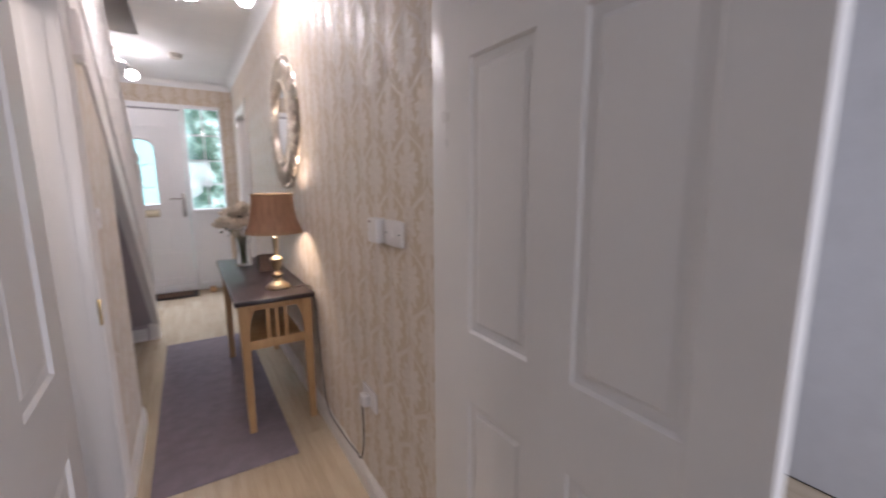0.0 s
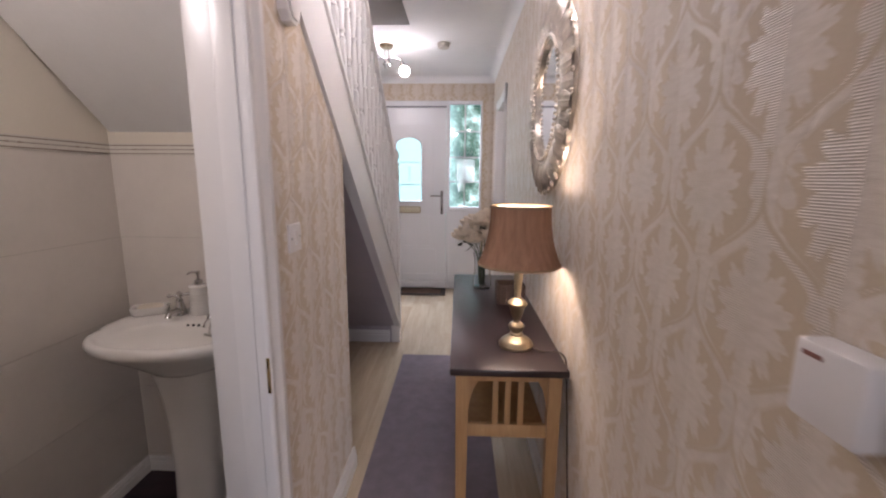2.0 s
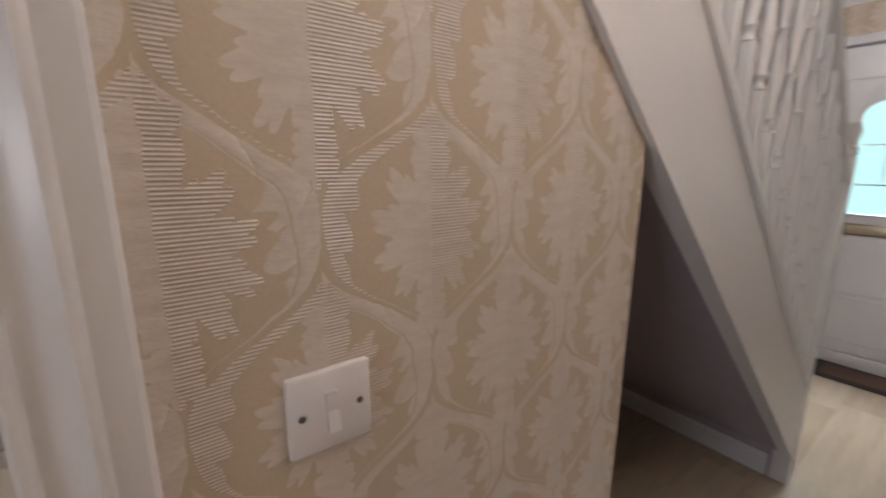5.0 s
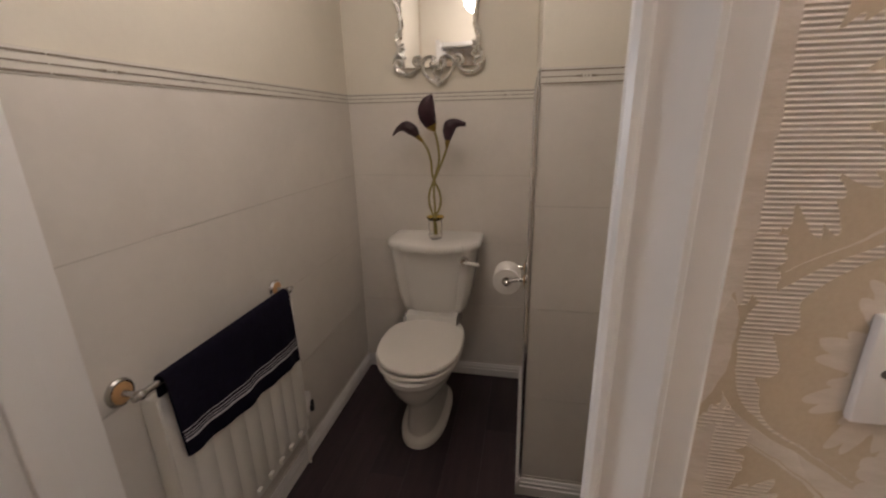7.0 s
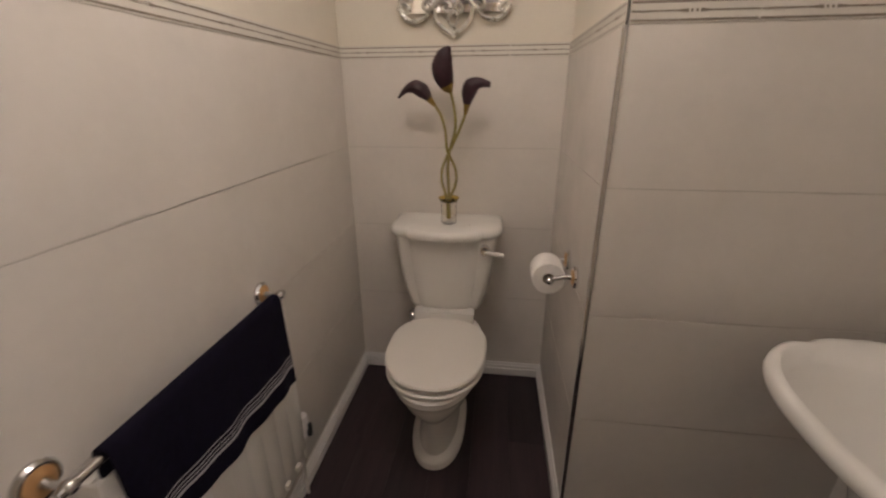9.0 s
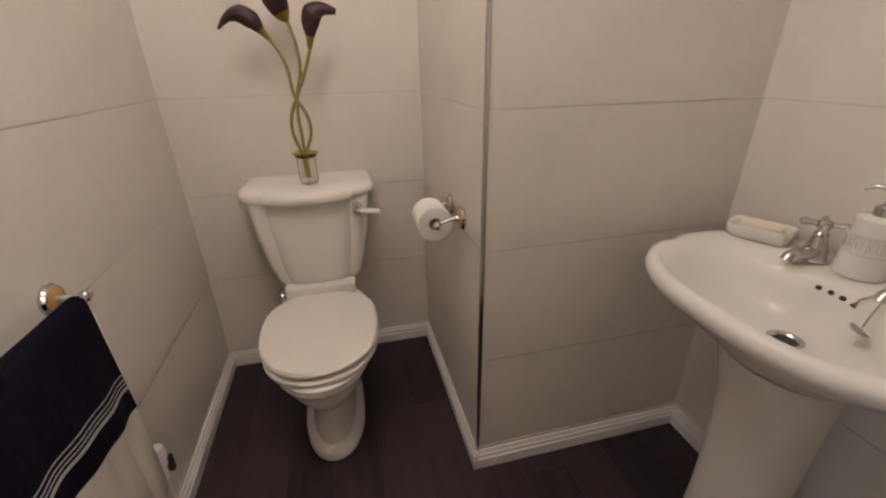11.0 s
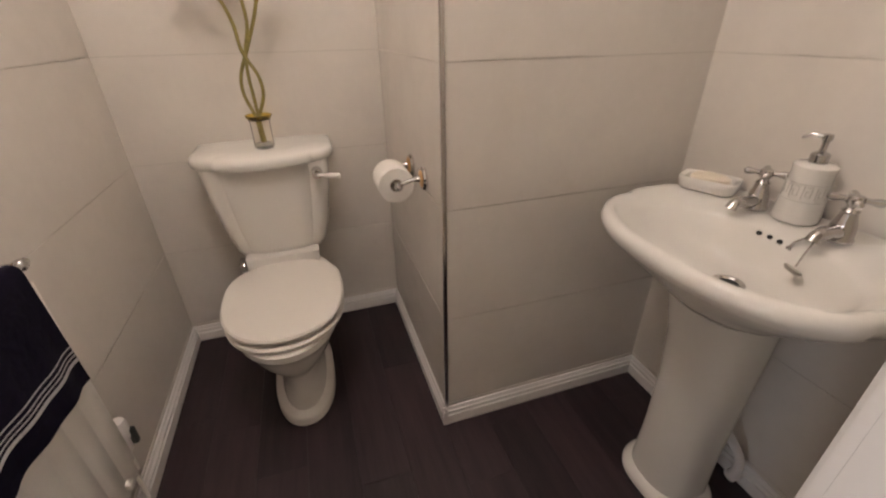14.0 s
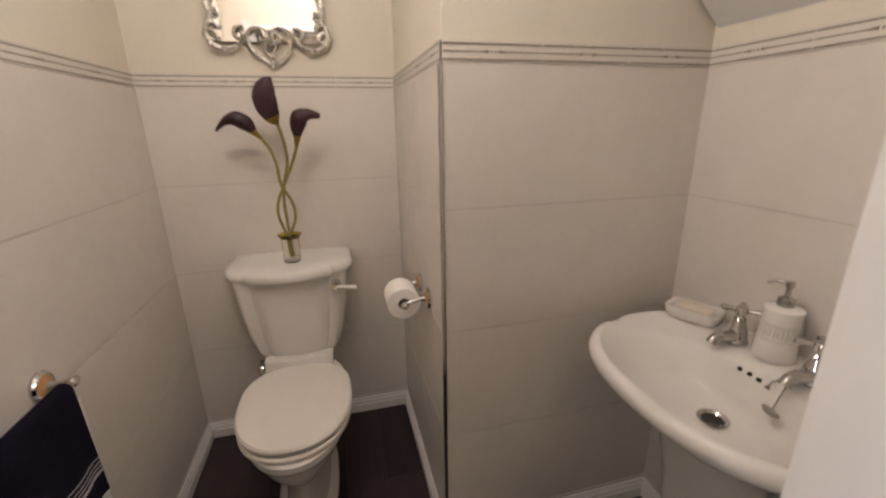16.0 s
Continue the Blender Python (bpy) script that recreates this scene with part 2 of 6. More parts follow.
def box(bm, x0, x1, y0, y1, z0, z1, bevel=0.0):
    v = [bm.verts.new((x, y, z)) for x in (x0, x1) for y in (y0, y1) for z in (z0, z1)]
    f = [bm.faces.new([v[i] for i in q]) for q in ((0, 1, 3, 2), (4, 6, 7, 5), (0, 4, 5, 1), (2, 3, 7, 6), (0, 2, 6, 4), (1, 5, 7, 3))]
    if bevel:
        edges = list({e for q in f for e in q.edges})
        bmesh.ops.bevel(bm, geom=edges, offset=bevel, segments=2, affect="EDGES", profile=0.5)
    return bm


def prism(bm, outline, axis, a, b):
    """An outline of 2D points pushed along an axis from a to b."""
    def at(p, s):
        q = list(p)
        q.insert(axis, s)
        return q
    low = [bm.verts.new(at(p, a)) for p in outline]
    high = [bm.verts.new(at(p, b)) for p in outline]
    bm.faces.new(low)
    bm.faces.new(high[::-1])
    k = len(outline)
    for i in range(k):
        bm.faces.new((low[i], high[i], high[(i + 1) % k], low[(i + 1) % k]))
    return bm


def loft(bm, rings, closed=True, caps=True):
    """Skins rings of points that have equal counts."""
    rows = [[bm.verts.new(p) for p in r] for r in rings]
    k = len(rows[0])
    for a, b in zip(rows, rows[1:]):
        for i in range(k if closed else k - 1):
            bm.faces.new((a[i], a[(i + 1) % k], b[(i + 1) % k], b[i]))
    if caps:
        bm.faces.new(rows[0][::-1])
        bm.faces.new(rows[-1])
    return bm


def lathe(bm, profile, at=(0, 0, 0), steps=28, turn=None):
    """A profile of (radius, height) pairs spun round z, then turned and moved."""
    m = Matrix.Translation(at) @ (turn or Matrix())
    rings = [[m @ Vector((max(r, 1e-4) * math.cos(a), max(r, 1e-4) * math.sin(a), h)) for a in (2 * math.pi * i / steps for i in range(steps))] for r, h in profile]
    return loft(bm, rings)


def tube(bm, path, radius, steps=10):
    """A round tube along points; radius may be one number or one for each point."""
    path = [Vector(p) for p in path]
    radii = radius if isinstance(radius, (list, tuple)) else [radius] * len(path)
    rings, side = [], None
    for i, p in enumerate(path):
        d = (path[min(i + 1, len(path) - 1)] - path[max(i - 1, 0)]).normalized()
        if side is None:
            side = d.orthogonal().normalized()
        side = (side - d * side.dot(d)).normalized()
        other = d.cross(side)
        rings.append([p + radii[i] * (math.cos(a) * side + math.sin(a) * other) for a in (2 * math.pi * k / steps for k in range(steps))])
    return loft(bm, rings)


def curve_points(keys, count=24):
    """A smooth line through key points (Catmull-Rom)."""
    k = [Vector(p) for p in keys]
    k = [2 * k[0] - k[1]] + k + [2 * k[-1] - k[-2]]
    out = []
    spans = len(k) - 3
    for s in range(count + 1):
        f = s / count * spans
        i = min(int(f), spans - 1)
        t = f - i
        a, b, c, d = k[i:i + 4]
        out.append(0.5 * ((2 * b) + (c - a) * t + (2 * a - 5 * b + 4 * c - d) * t * t + (3 * b - a - 3 * c + d) * t ** 3))
    return out


def mesh(bm, name, material, smooth=0.0):
    bmesh.ops.recalc_face_normals(bm, faces=bm.faces)
    me = bpy.data.meshes.new(name)
    bm.to_mesh(me)
    bm.free()
    me.materials.append(material)
    if smooth:
        me.shade_smooth()
        me.set_sharp_from_angle(angle=radians(smooth))
    return me


def part(name, bm, material, parent=None, label="", smooth=40.0):
    ob = new(name, mesh(bm, name, material, smooth))
    if parent:
        ob.parent = parent
        ob.matrix_parent_inverse = parent.matrix_basis.inverted() if parent.parent is None else Matrix()
    return tagged(ob, label)


def thing(name, at, label, category, group="", kind=""):
    ob = new(name)
    ob.empty_display_size = 0.05
    ob.location = at
    ob.matrix_basis = Matrix.Translation(at)
    return tagged(ob, label, category, group, kind)


def slab(name, material, *boxes, label="", category="", bevel=0.0, kind="structure"):
    bm = bmesh.new()
    for b in boxes:
        box(bm, *b, bevel)
    return tagged(part(name, bm, material), label, category, "", kind)

# ---- the large structure ----
XL, XR = -0.02, 0.89            # hall faces of the two side walls
YK, YF = 1.25, 6.37             # kitchen end and front door end of the hall
D0, D1 = 1.456, 2.262            # cloakroom door opening along the hall
XI = -0.17                      # cloakroom face of the hall wall
YE = 3.02                       # where the hall wall stops and the stair recess opens
WX, WY0, WY1, PX, PY = -1.768, 1.28, 2.96, -1.003, 2.193   # cloakroom: back wall, side walls, boxed corner
SL = 0.877                      # slope of the stair


def string_low(y):
    return 1.516 - SL * (y - 3.017)


floor = slab("floor", LAMINATE, (-0.08, 1.0, YK - 3.9, 6.6, -0.06, -0.006), (-1.0, -0.08, 3.02, 6.6, -0.06, -0.006), (-2.6, 2.6, -2.7, YK, -0.06, -0.007),
             label="pale oak laminate floor of the hall", category="floor")
floor_wc = slab("floor_cloakroom", BLACK, (-1.9, -0.08, 1.2, 3.0, -0.06, -0.007), label="dark wood-effect plank floor of the cloakroom", category="floor")
slab("ground", paint("grey_paving", (0.3, 0.29, 0.27), 0.9, 0.2, 3, 0.3), (-400, 400, 6.6, 600, -0.2, -0.1), (-400, 400, -400, -2.75, -0.2, -0.1), label="grey paved ground outside the house", category="ground")

# hall wall on the stair side: pieces below the stair string, and the part near the kitchen
bm = bmesh.new()
box(bm, XI, XL, YK, D0 - 0.03, 0, CEIL)
box(bm, XI, XL, D0 - 0.03, D1 + 0.03, 2.03, CEIL)
ytop = 3.017 - (CEIL - 1.516) / SL
prism(bm, [(D1 + 0.03, 0), (YE, 0), (YE, string_low(YE) + 0.02), (D1 + 0.03, string_low(D1 + 0.03) + 0.02)], 0, XI, XL)
wall_left = tagged(part("wall_west", bm, WALLPAPER), "hall wall with beige damask wallpaper", "wall", "", "structure")

wall_right = slab("wall_east", WALLPAPER, (XR, 1.0, YK, 5.0, 0, CEIL), (XR, 1.0, 5.8, YF, 0, CEIL), (XR, 1.0, 5.0, 5.8, 2.14, CEIL), label="long hall wall with beige damask wallpaper", category="wall")
wall_front = slab("wall_north", WALLPAPER, (-1.0, -0.60, YF, 6.6, 0, CEIL), (0.76, 1.0, YF, 6.6, 0, CEIL), (-0.60, 0.76, YF, 6.6, 2.33, CEIL), label="front wall with beige damask wallpaper round the entrance door", category="wall")
slab("wall_stairwell", WALLPAPER, (-1.0, -0.92, 3.02, YF, 0, 5.0), (-1.0, -0.92, -1.0, 3.02, CEIL, 5.0), label="papered wall beside the stairs", category="wall")
slab("wall_under_stairs", MAUVE, (-0.92, -0.905, 3.02, 4.60, 0, 1.60), (-0.905, -0.03, 3.021, 3.029, 0, 1.46), (-0.905, -0.02, 4.60, 4.64, 0, 0.17), label="dull mauve walls of the stair recess", category="wall")
slab("wall_upstairs", CEILING, (0.08, 0.12, -1.0, 4.75, CEIL + 0.28, 5.0), (-0.92, 0.08, 4.70, 4.75, CEIL + 0.28, 5.0), (-0.92, 0.1, -1.04, -1.0, CEIL, 5.0), label="plain upper landing walls", category="wall")
slab("ceiling_upstairs", CEILING, (-1.0, 0.2, -1.1, 4.8, 5.0, 5.06), label="white ceiling over the stairs", category="ceiling")

# the ceiling of the hall, with the stair void left open
bm = bmesh.new()
box(bm, 0.08, 1.0, YK - 0.1, 6.6, CEIL, CEIL + 0.28)
box(bm, -1.0, 0.08, 4.70, 6.6, CEIL, CEIL + 0.28)
box(bm, -0.08, 0.08, YK - 0.1, 1.9, CEIL, CEIL + 0.27)
ceiling = tagged(part("ceiling", bm, CEILING), "smooth white plaster ceiling of the hall", "ceiling", "", "structure")


def coving(name, a, b, inward):
    """A quarter-round plaster cove along the top of a wall."""
    a, b, inward = Vector(a), Vector(b), Vector(inward)
    rings = []
    for p in (a, b):
        ring = [p, p + Vector((0, 0, -0.075))]
        for i in range(1, 6):
            t = math.pi / 2 * i / 6
            ring.append(p + inward * 0.075 * (1 - math.cos(t)) + Vector((0, 0, -0.075 + 0.075 * math.sin(t))))
        ring.append(p + inward * 0.075)
        rings.append(ring)
    bm = bmesh.new()
    loft(bm, rings)
    return tagged(part(name, bm, CEILING), "white plaster coving", "coving", "", "structure")


coving("coving_east", (XR, YK, CEIL - 0.002), (XR, YF, CEIL - 0.002), (-1, 0, 0))
coving("coving_north", (-0.92, YF, CEIL - 0.002), (XR, YF, CEIL - 0.002), (0, -1, 0))


def skirting(name, a, b, inward, high=0.105):
    """A moulded white skirting board from a to b."""
    a, b, inward = Vector(a), Vector(b), Vector(inward)
    shape = ((0, 0), (0.016, 0), (0.016, high * 0.60), (0.0115, high * 0.63), (0.0115, high * 0.67), (0.0135, high * 0.70), (0.0130, high * 0.81), (0.008, high * 0.85), (0.009, high * 0.90), (0.005, high), (0, high))
    bm = bmesh.new()
    loft(bm, [[p + inward * u + Vector((0, 0, v)) for u, v in shape] for p in (a, b)])
    return tagged(part(name, bm, GLOSS, smooth=25), "white gloss moulded skirting board", "skirting", "", "structure")


skirting("baseboard_east", (XR, YK, 0), (XR, 4.93, 0), (-1, 0, 0))
skirting("baseboard_west", (XL, D1 + 0.1, 0), (XL, YE + 0.016, 0), (1, 0, 0))
skirting("baseboard_recess", (-0.9, 4.60, 0), (-0.10, 4.60, 0), (0, -1, 0))
skirting("baseboard_recess_side", (-0.905, 3.03, 0), (-0.905, 4.60, 0), (1, 0, 0))
skirting("baseboard_wc_left", (XI - 0.004, WY0, 0), (WX, WY0, 0), (0, 1, 0), 0.078)
skirting("baseboard_wc_back", (WX, WY0, 0), (WX, PY, 0), (1, 0, 0), 0.078)
skirting("baseboard_wc_box_side", (WX, PY, 0), (PX + 0.016, PY, 0), (0, -1, 0), 0.078)
skirting("baseboard_wc_box_front", (PX, PY - 0.016, 0), (PX, WY1, 0), (1, 0, 0), 0.078)
skirting("baseboard_wc_right", (PX, WY1, 0), (XI - 0.004, WY1, 0), (0, -1, 0), 0.078)

# cloakroom shell
slab("wall_wc_left", CREAM, (-1.85, XI, 1.18, WY0 - 0.008, 0, 2.4), label="cream cloakroom wall above the tiling", category="wall")
slab("wall_wc_back", CREAM, (-1.85, WX - 0.008, WY0 - 0.008, 3.0, 0, 2.4), label="cream cloakroom end wall above the tiling", category="wall")
slab("wall_wc_box", CREAM, (WX - 0.008, PX - 0.008, PY + 0.008, 3.0, 0, 2.4), label="boxed-in cream corner above the tiling", category="wall")
slab("wall_wc_right", CREAM, (PX - 0.008, XI, WY1 + 0.008, 3.02, 0, 1.75), label="cream cloakroom wall behind the basin", category="wall")
slab("wall_wc_door_side", CREAM, (XI - 0.004, XI - 0.0005, 1.281, D0 - 0.03, 0, 2.4), (XI - 0.004, XI - 0.0005, D1 + 0.03, 2.95, 0, 2.4), (XI - 0.004, XI - 0.0005, D0 - 0.03, D1 + 0.03, 2.03, 2.4), label="cream wall round the cloakroom door", category="wall")
bm = bmesh.new()
y1 = WY1 - (2.38 - 1.602) / SL
prism(bm, [(3.02, 1.602 - SL * 0.06), (3.02, 1.68), (y1, 2.46), (y1, 2.38)], 0, -1.0, XI - 0.004)
tagged(part("ceiling_slope", bm, CEILING), "sloping plaster underside of the stairs in the cloakroom", "ceiling", "", "structure")
slab("ceiling_wc", CEILING, (-1.85, -0.08, 1.18, y1 + 0.02, 2.38, 2.46), (-1.85, -1.0, y1, 3.0, 2.38, 2.46), label="white cloakroom ceiling", category="ceiling")

# kitchen behind the camera: plain walls, a window
slab("wall_kitchen", paint("pale_kitchen_paint", (0.62, 0.62, 0.64), 0.7), (-2.6, -0.03, YK - 0.1, YK, 0, CEIL), (0.93, 2.6, YK - 0.1, YK, 0, CEIL), (-0.03, 0.93, YK - 0.1, YK, 2.06, CEIL),
     (-2.7, -2.6, -2.7, YK, 0, CEIL), (2.6, 2.7, -2.7, YK, 0, CEIL), (-2.6, 0.3, -2.75, -2.65, 0, CEIL), (2.1, 2.6, -2.75, -2.65, 0, CEIL), (0.3, 2.1, -2.75, -2.65, 0, 0.9), (0.3, 2.1, -2.75, -2.65, 2.1, CEIL),
     label="pale grey kitchen walls", category="wall")
slab("ceiling_kitchen", CEILING, (-2.6, 2.6, -2.7, YK - 0.1, CEIL, CEIL + 0.1), label="white kitchen ceiling", category="ceiling")

# ---- doors, frames and windows ----


def panel_door(name, label, category, m, width=0.70, handle=True, stile=0.108, mid=0.115, hinges=True, kind="structure"):
    """A white six-panel door; hinge edge at x = 0, free edge at x = width, thickness from y = 0 to 0.036, put at the pose m."""
    high, st = 1.98, stile
    pw = (width - 2 * st - mid) / 2
    rows = ((0.20, 0.80), (0.985, 1.65), (1.755, 1.90))
    ob = new(name)
    tagged(ob, label, category, "", kind)
    bm = bmesh.new()
    xs = ((st, st + pw), (st + pw + mid, width - st))
    box(bm, 0, st, 0, 0.036, 0, high, 0.0015)
    box(bm, width - st, width, 0, 0.036, 0, high, 0.0015)
    box(bm, xs[0][1], xs[1][0], 0, 0.036, 0, high)
    for z0, z1 in ((0, 0.20), (0.80, 0.985), (1.65, 1.755), (1.90, high)):
        for x0, x1 in xs:
            box(bm, x0, x1, 0.0, 0.036, z0, z1)
    leaf = part("leaf", bm, GLOSS, ob, smooth=0)
    for x0, x1 in xs:
        for z0, z1 in rows:
            bm = bmesh.new()
            steps = ((0.0, 0.0005), (0.006, 0.0075), (0.016, 0.0095), (0.024, 0.010), (0.034, 0.0045), (0.040, 0.004))
            for side in (0, 1):
                rings = []
                for inset, deep in steps:
                    y = deep if side == 0 else 0.036 - deep
                    rings.append([(x0 + inset, y, z0 + inset), (x1 - inset, y, z0 + inset), (x1 - inset, y, z1 - inset), (x0 + inset, y, z1 - inset)])
                loft(bm, rings, caps=False)
                rows_end = [bm.verts.new(p) for p in rings[-1]]
                bm.faces.new(rows_end)
            bmesh.ops.remove_doubles(bm, verts=bm.verts, dist=1e-5)
            part("panel", bm, GLOSS, ob, smooth=20)
    if handle:
        for side in (0, 1):
            y, d = (0.0, -1) if side == 0 else (0.036, 1)
            bm = bmesh.new()
            box(bm, width - 0.075, width - 0.033, min(y, y + d * 0.006), max(y, y + d * 0.006), 0.826, 0.985, 0.0015)
            plate = part("handle_plate", bm, BRASS, ob, "polished brass lever plate")
            bm = bmesh.new()
            c = width - 0.054
            tube(bm, [(c, y + d * 0.004, 0.935), (c, y + d * 0.04, 0.935)], 0.009)
            tube(bm, curve_points([(c, y + d * 0.044, 0.935), (c - 0.03, y + d * 0.048, 0.937), (c - 0.075, y + d * 0.046, 0.930), (c - 0.105, y + d * 0.040, 0.936)], 10), [0.010, 0.010, 0.010, 0.009, 0.009, 0.008, 0.008, 0.008, 0.008, 0.007, 0.006])
            part("lever", bm, BRASS, plate)
            bm = bmesh.new()
            tube(bm, [(c, y + d * 0.004, 0.87), (c, y + d * 0.022, 0.87)], 0.006)
            box(bm, c - 0.016, c + 0.016, *sorted((y + d * 0.02, y + d * 0.027)), 0.865, 0.875, 0.002)
            part("thumb_turn", bm, BRASS, plate)
    for z in (0.22, 0.84, 1.74) if hinges else ():
        bm = bmesh.new()
        lathe(bm, [(0.006, z - 0.04), (0.006, z + 0.04)], (0.0, 0.0, 0.0), 10)
        part("hinge", bm, BRASS, ob, "dull brass hinge")
    ob.matrix_basis = m
    return ob


# the cloakroom door, swung right back into the kitchen doorway; the kitchen door, open against the wall
panel_door("door_cloakroom", "white gloss six-panel cloakroom door standing wide open", "door", pose(0.008, D0 - 0.015, 0.008, 0, 0, -88.5), 0.756, True, 0.108, 0.115, False)
panel_door("door_kitchen", "white gloss six-panel kitchen door open against the wall", "door", pose(0.885, 1.185, 0.008, 0, 0, -90), 0.755, False, hinges=False)


def architrave(bm, p0, p1, across, out, wide=0.07):
    """A moulded length of trim from p0 to p1."""
    p0, p1, across, out = Vector(p0), Vector(p1), Vector(across), Vector(out)
    shape = ((0, 0), (0, 0.010), (0.05, 0.014), (0.12, 0.014), (0.17, 0.009), (0.24, 0.009), (0.40, 0.013), (0.50, 0.020), (0.57, 0.023), (0.63, 0.021), (0.67, 0.015), (0.95, 0.017), (1.0, 0.013), (1.0, 0))
    loft(bm, [[p + across * u * wide + out * v for u, v in shape] for p in (p0, p1)])


ob = tagged(thing("door_frame_cloakroom", (XL, D0, 0), "white gloss cloakroom door lining and moulded architrave", "door frame", "", "structure"), "")
for name, a, b, ac in (("architrave", (XL, D1 - 0.035, 0), (XL, D1 - 0.035, 2.076), (0, 1, 0)), ("architrave", (XL, D0 - 0.006, 0), (XL, D0 - 0.006, 2.076), (0, -1, 0)), ("architrave", (XL, D0 - 0.07, 2.012), (XL, D1 + 0.034, 2.012), (0, 0, 1))):
    bm = bmesh.new()
    architrave(bm, a, b, ac, (1, 0, 0), 0.077)
    part(name, bm, GLOSS, ob, smooth=30)
for y0, y1, z0, z1 in ((D1, D1 + 0.03, 0, 2.03), (D0 - 0.03, D0, 0, 2.03), (D0, D1, 2.0, 2.03)):
    bm = bmesh.new()
    box(bm, XI - 0.006, XL + 0.002, y0, y1, z0, z1, 0.002)
    part("lining", bm, GLOSS, ob)
for y0, y1, z0, z1 in ((D1 - 0.006, D1, 0, 2.0), (D0, D0 + 0.014, 0, 2.0)):
    bm = bmesh.new()
    box(bm, -0.113, -0.060, y0, y1, z0, z1, 0.003)
    part("door_stop", bm, GLOSS, ob)
for y, d in ((D1 + 0.006, 1), (D0 - 0.012, -1)):
    bm = bmesh.new()
    architrave(bm, (XI - 0.004, y, 0), (XI - 0.004, y, 2.05), (0, d, 0), (-1, 0, 0), 0.035)
    part("architrave", bm, GLOSS, ob, smooth=30)
bm = bmesh.new()
box(bm, XL + 0.001, XL + 0.010, D1 - 0.0375, D1 - 0.0345, 0.84, 0.94, 0.001)
part("strike_plate", bm, BRASS, ob, "brass strike plate")

ob = thing("door_frame_kitchen", (0.9, 1.2, 0), "white gloss kitchen door lining", "door frame", "", "structure")
for x0, x1, z0, z1 in ((0.888, 0.93, 0, 2.06), (-0.03, -0.012, 0, 2.06), (-0.012, 0.888, 2.03, 2.06)):
    bm = bmesh.new()
    box(bm, x0, x1, 1.14, YK + 0.004, z0, z1, 0.002)
    part("lining", bm, GLOSS, ob)

# side room door near the entrance, shut
ob = thing("door_frame_side_room", (XR, 5.4, 0), "white gloss architrave of the side room door", "door frame", "", "structure")
for a, b, ac in (((XR, 5.02, 0), (XR, 5.02, 2.22), (0, -1, 0)), ((XR, 5.78, 0), (XR, 5.78, 2.22), (0, 1, 0)), ((XR, 4.945, 2.12), (XR, 5.855, 2.12), (0, 0, 1))):
    bm = bmesh.new()
    architrave(bm, a, b, ac, (-1, 0, 0), 0.075)
    part("architrave", bm, GLOSS, ob, smooth=30)
for y0, y1, z0, z1 in ((5.0, 5.025, 0, 2.14), (5.775, 5.8, 0, 2.14), (5.025, 5.775, 2.115, 2.14)):
    bm = bmesh.new()
    box(bm, XR - 0.002, 1.0, y0, y1, z0, z1, 0.002)
    part("lining", bm, GLOSS, ob)
panel_door("door_side_room", "white gloss six-panel side room door, shut", "door", pose(0.985, 5.77, 0.008, 0, 0, -90) @ Matrix.Diagonal((1, 1, 1.06, 1)), 0.74)

# entrance door, frame and sidelight
FY = YF + 0.02
ob = thing("door_front", (0.0, FY, 0), "white entrance door with an arched frosted glass light", "door", "", "structure")
bm = bmesh.new()
arch = []
cx, rx, spring, top = -0.14, 0.165, 1.775, 1.905
for i in range(17):
    a = math.pi * i / 16
    arch.append((cx + rx * math.cos(a), spring + (top - spring) * math.sin(a) ** 0.8))
hole = [(cx + rx, 1.12)] + arch + [(cx - rx, 1.12)]
outer = [(0.318, 0.10)] + [(0.318, 2.25)] * 9 + [(-0.553, 2.25)] * 9
outer[-1] = (-0.553, 2.25)
outer = [(0.318, 1.0)] + [(0.318 - 0.871 * i / 16, 2.25) for i in range(17)] + [(-0.553, 1.0)]
for y in (FY, FY + 0.06):
    inner_v = [bm.verts.new((x, y, z)) for x, z in hole]
    outer_v = [bm.verts.new((x, y, z)) for x, z in outer]
    for i in range(len(hole) - 1):
        bm.faces.new((inner_v[i], inner_v[i + 1], outer_v[i + 1], outer_v[i]))
    bm.faces.new((inner_v[-1], inner_v[0], outer_v[0], outer_v[-1]))
loft(bm, [[(x, FY, z) for x, z in hole], [(x, FY + 0.06, z) for x, z in hole]], caps=False)
box(bm, -0.553, 0.318, FY, FY + 0.06, 0.10, 1.0)
part("leaf", bm, UPVC, ob, smooth=0)
GLASS = clear("frosted_glass", (0.86, 0.97, 0.96), 0.18)
CLEAR = clear("window_glass", (0.97, 1.0, 0.99), 0.0)
bm = bmesh.new()
prism(bm, hole, 1, FY + 0.028, FY + 0.034)
p = part("pane", bm, GLASS, ob, "frosted pale green arched pane", smooth=0)
p.visible_shadow = False
LEAD = paint("white_glazing_bar", (0.80, 0.81, 0.83), 0.4)
for x0, x1, z0, z1 in ((cx - 0.005, cx + 0.005, 1.325, 1.60), (cx - rx, cx + rx, 1.322, 1.333), (cx - rx, cx + rx, 1.597, 1.608)):
    bm = bmesh.new()
    box(bm, x0, x1, FY + 0.022, FY + 0.027, z0, z1)
    part("glazing_bar", bm, LEAD, ob)
bm = bmesh.new()
tube(bm, [(x, FY - 0.002, z) for x, z in hole] + [(hole[0][0], FY - 0.002, hole[0][1])], 0.012, 8)
part("glazing_bead", bm, UPVC, ob)


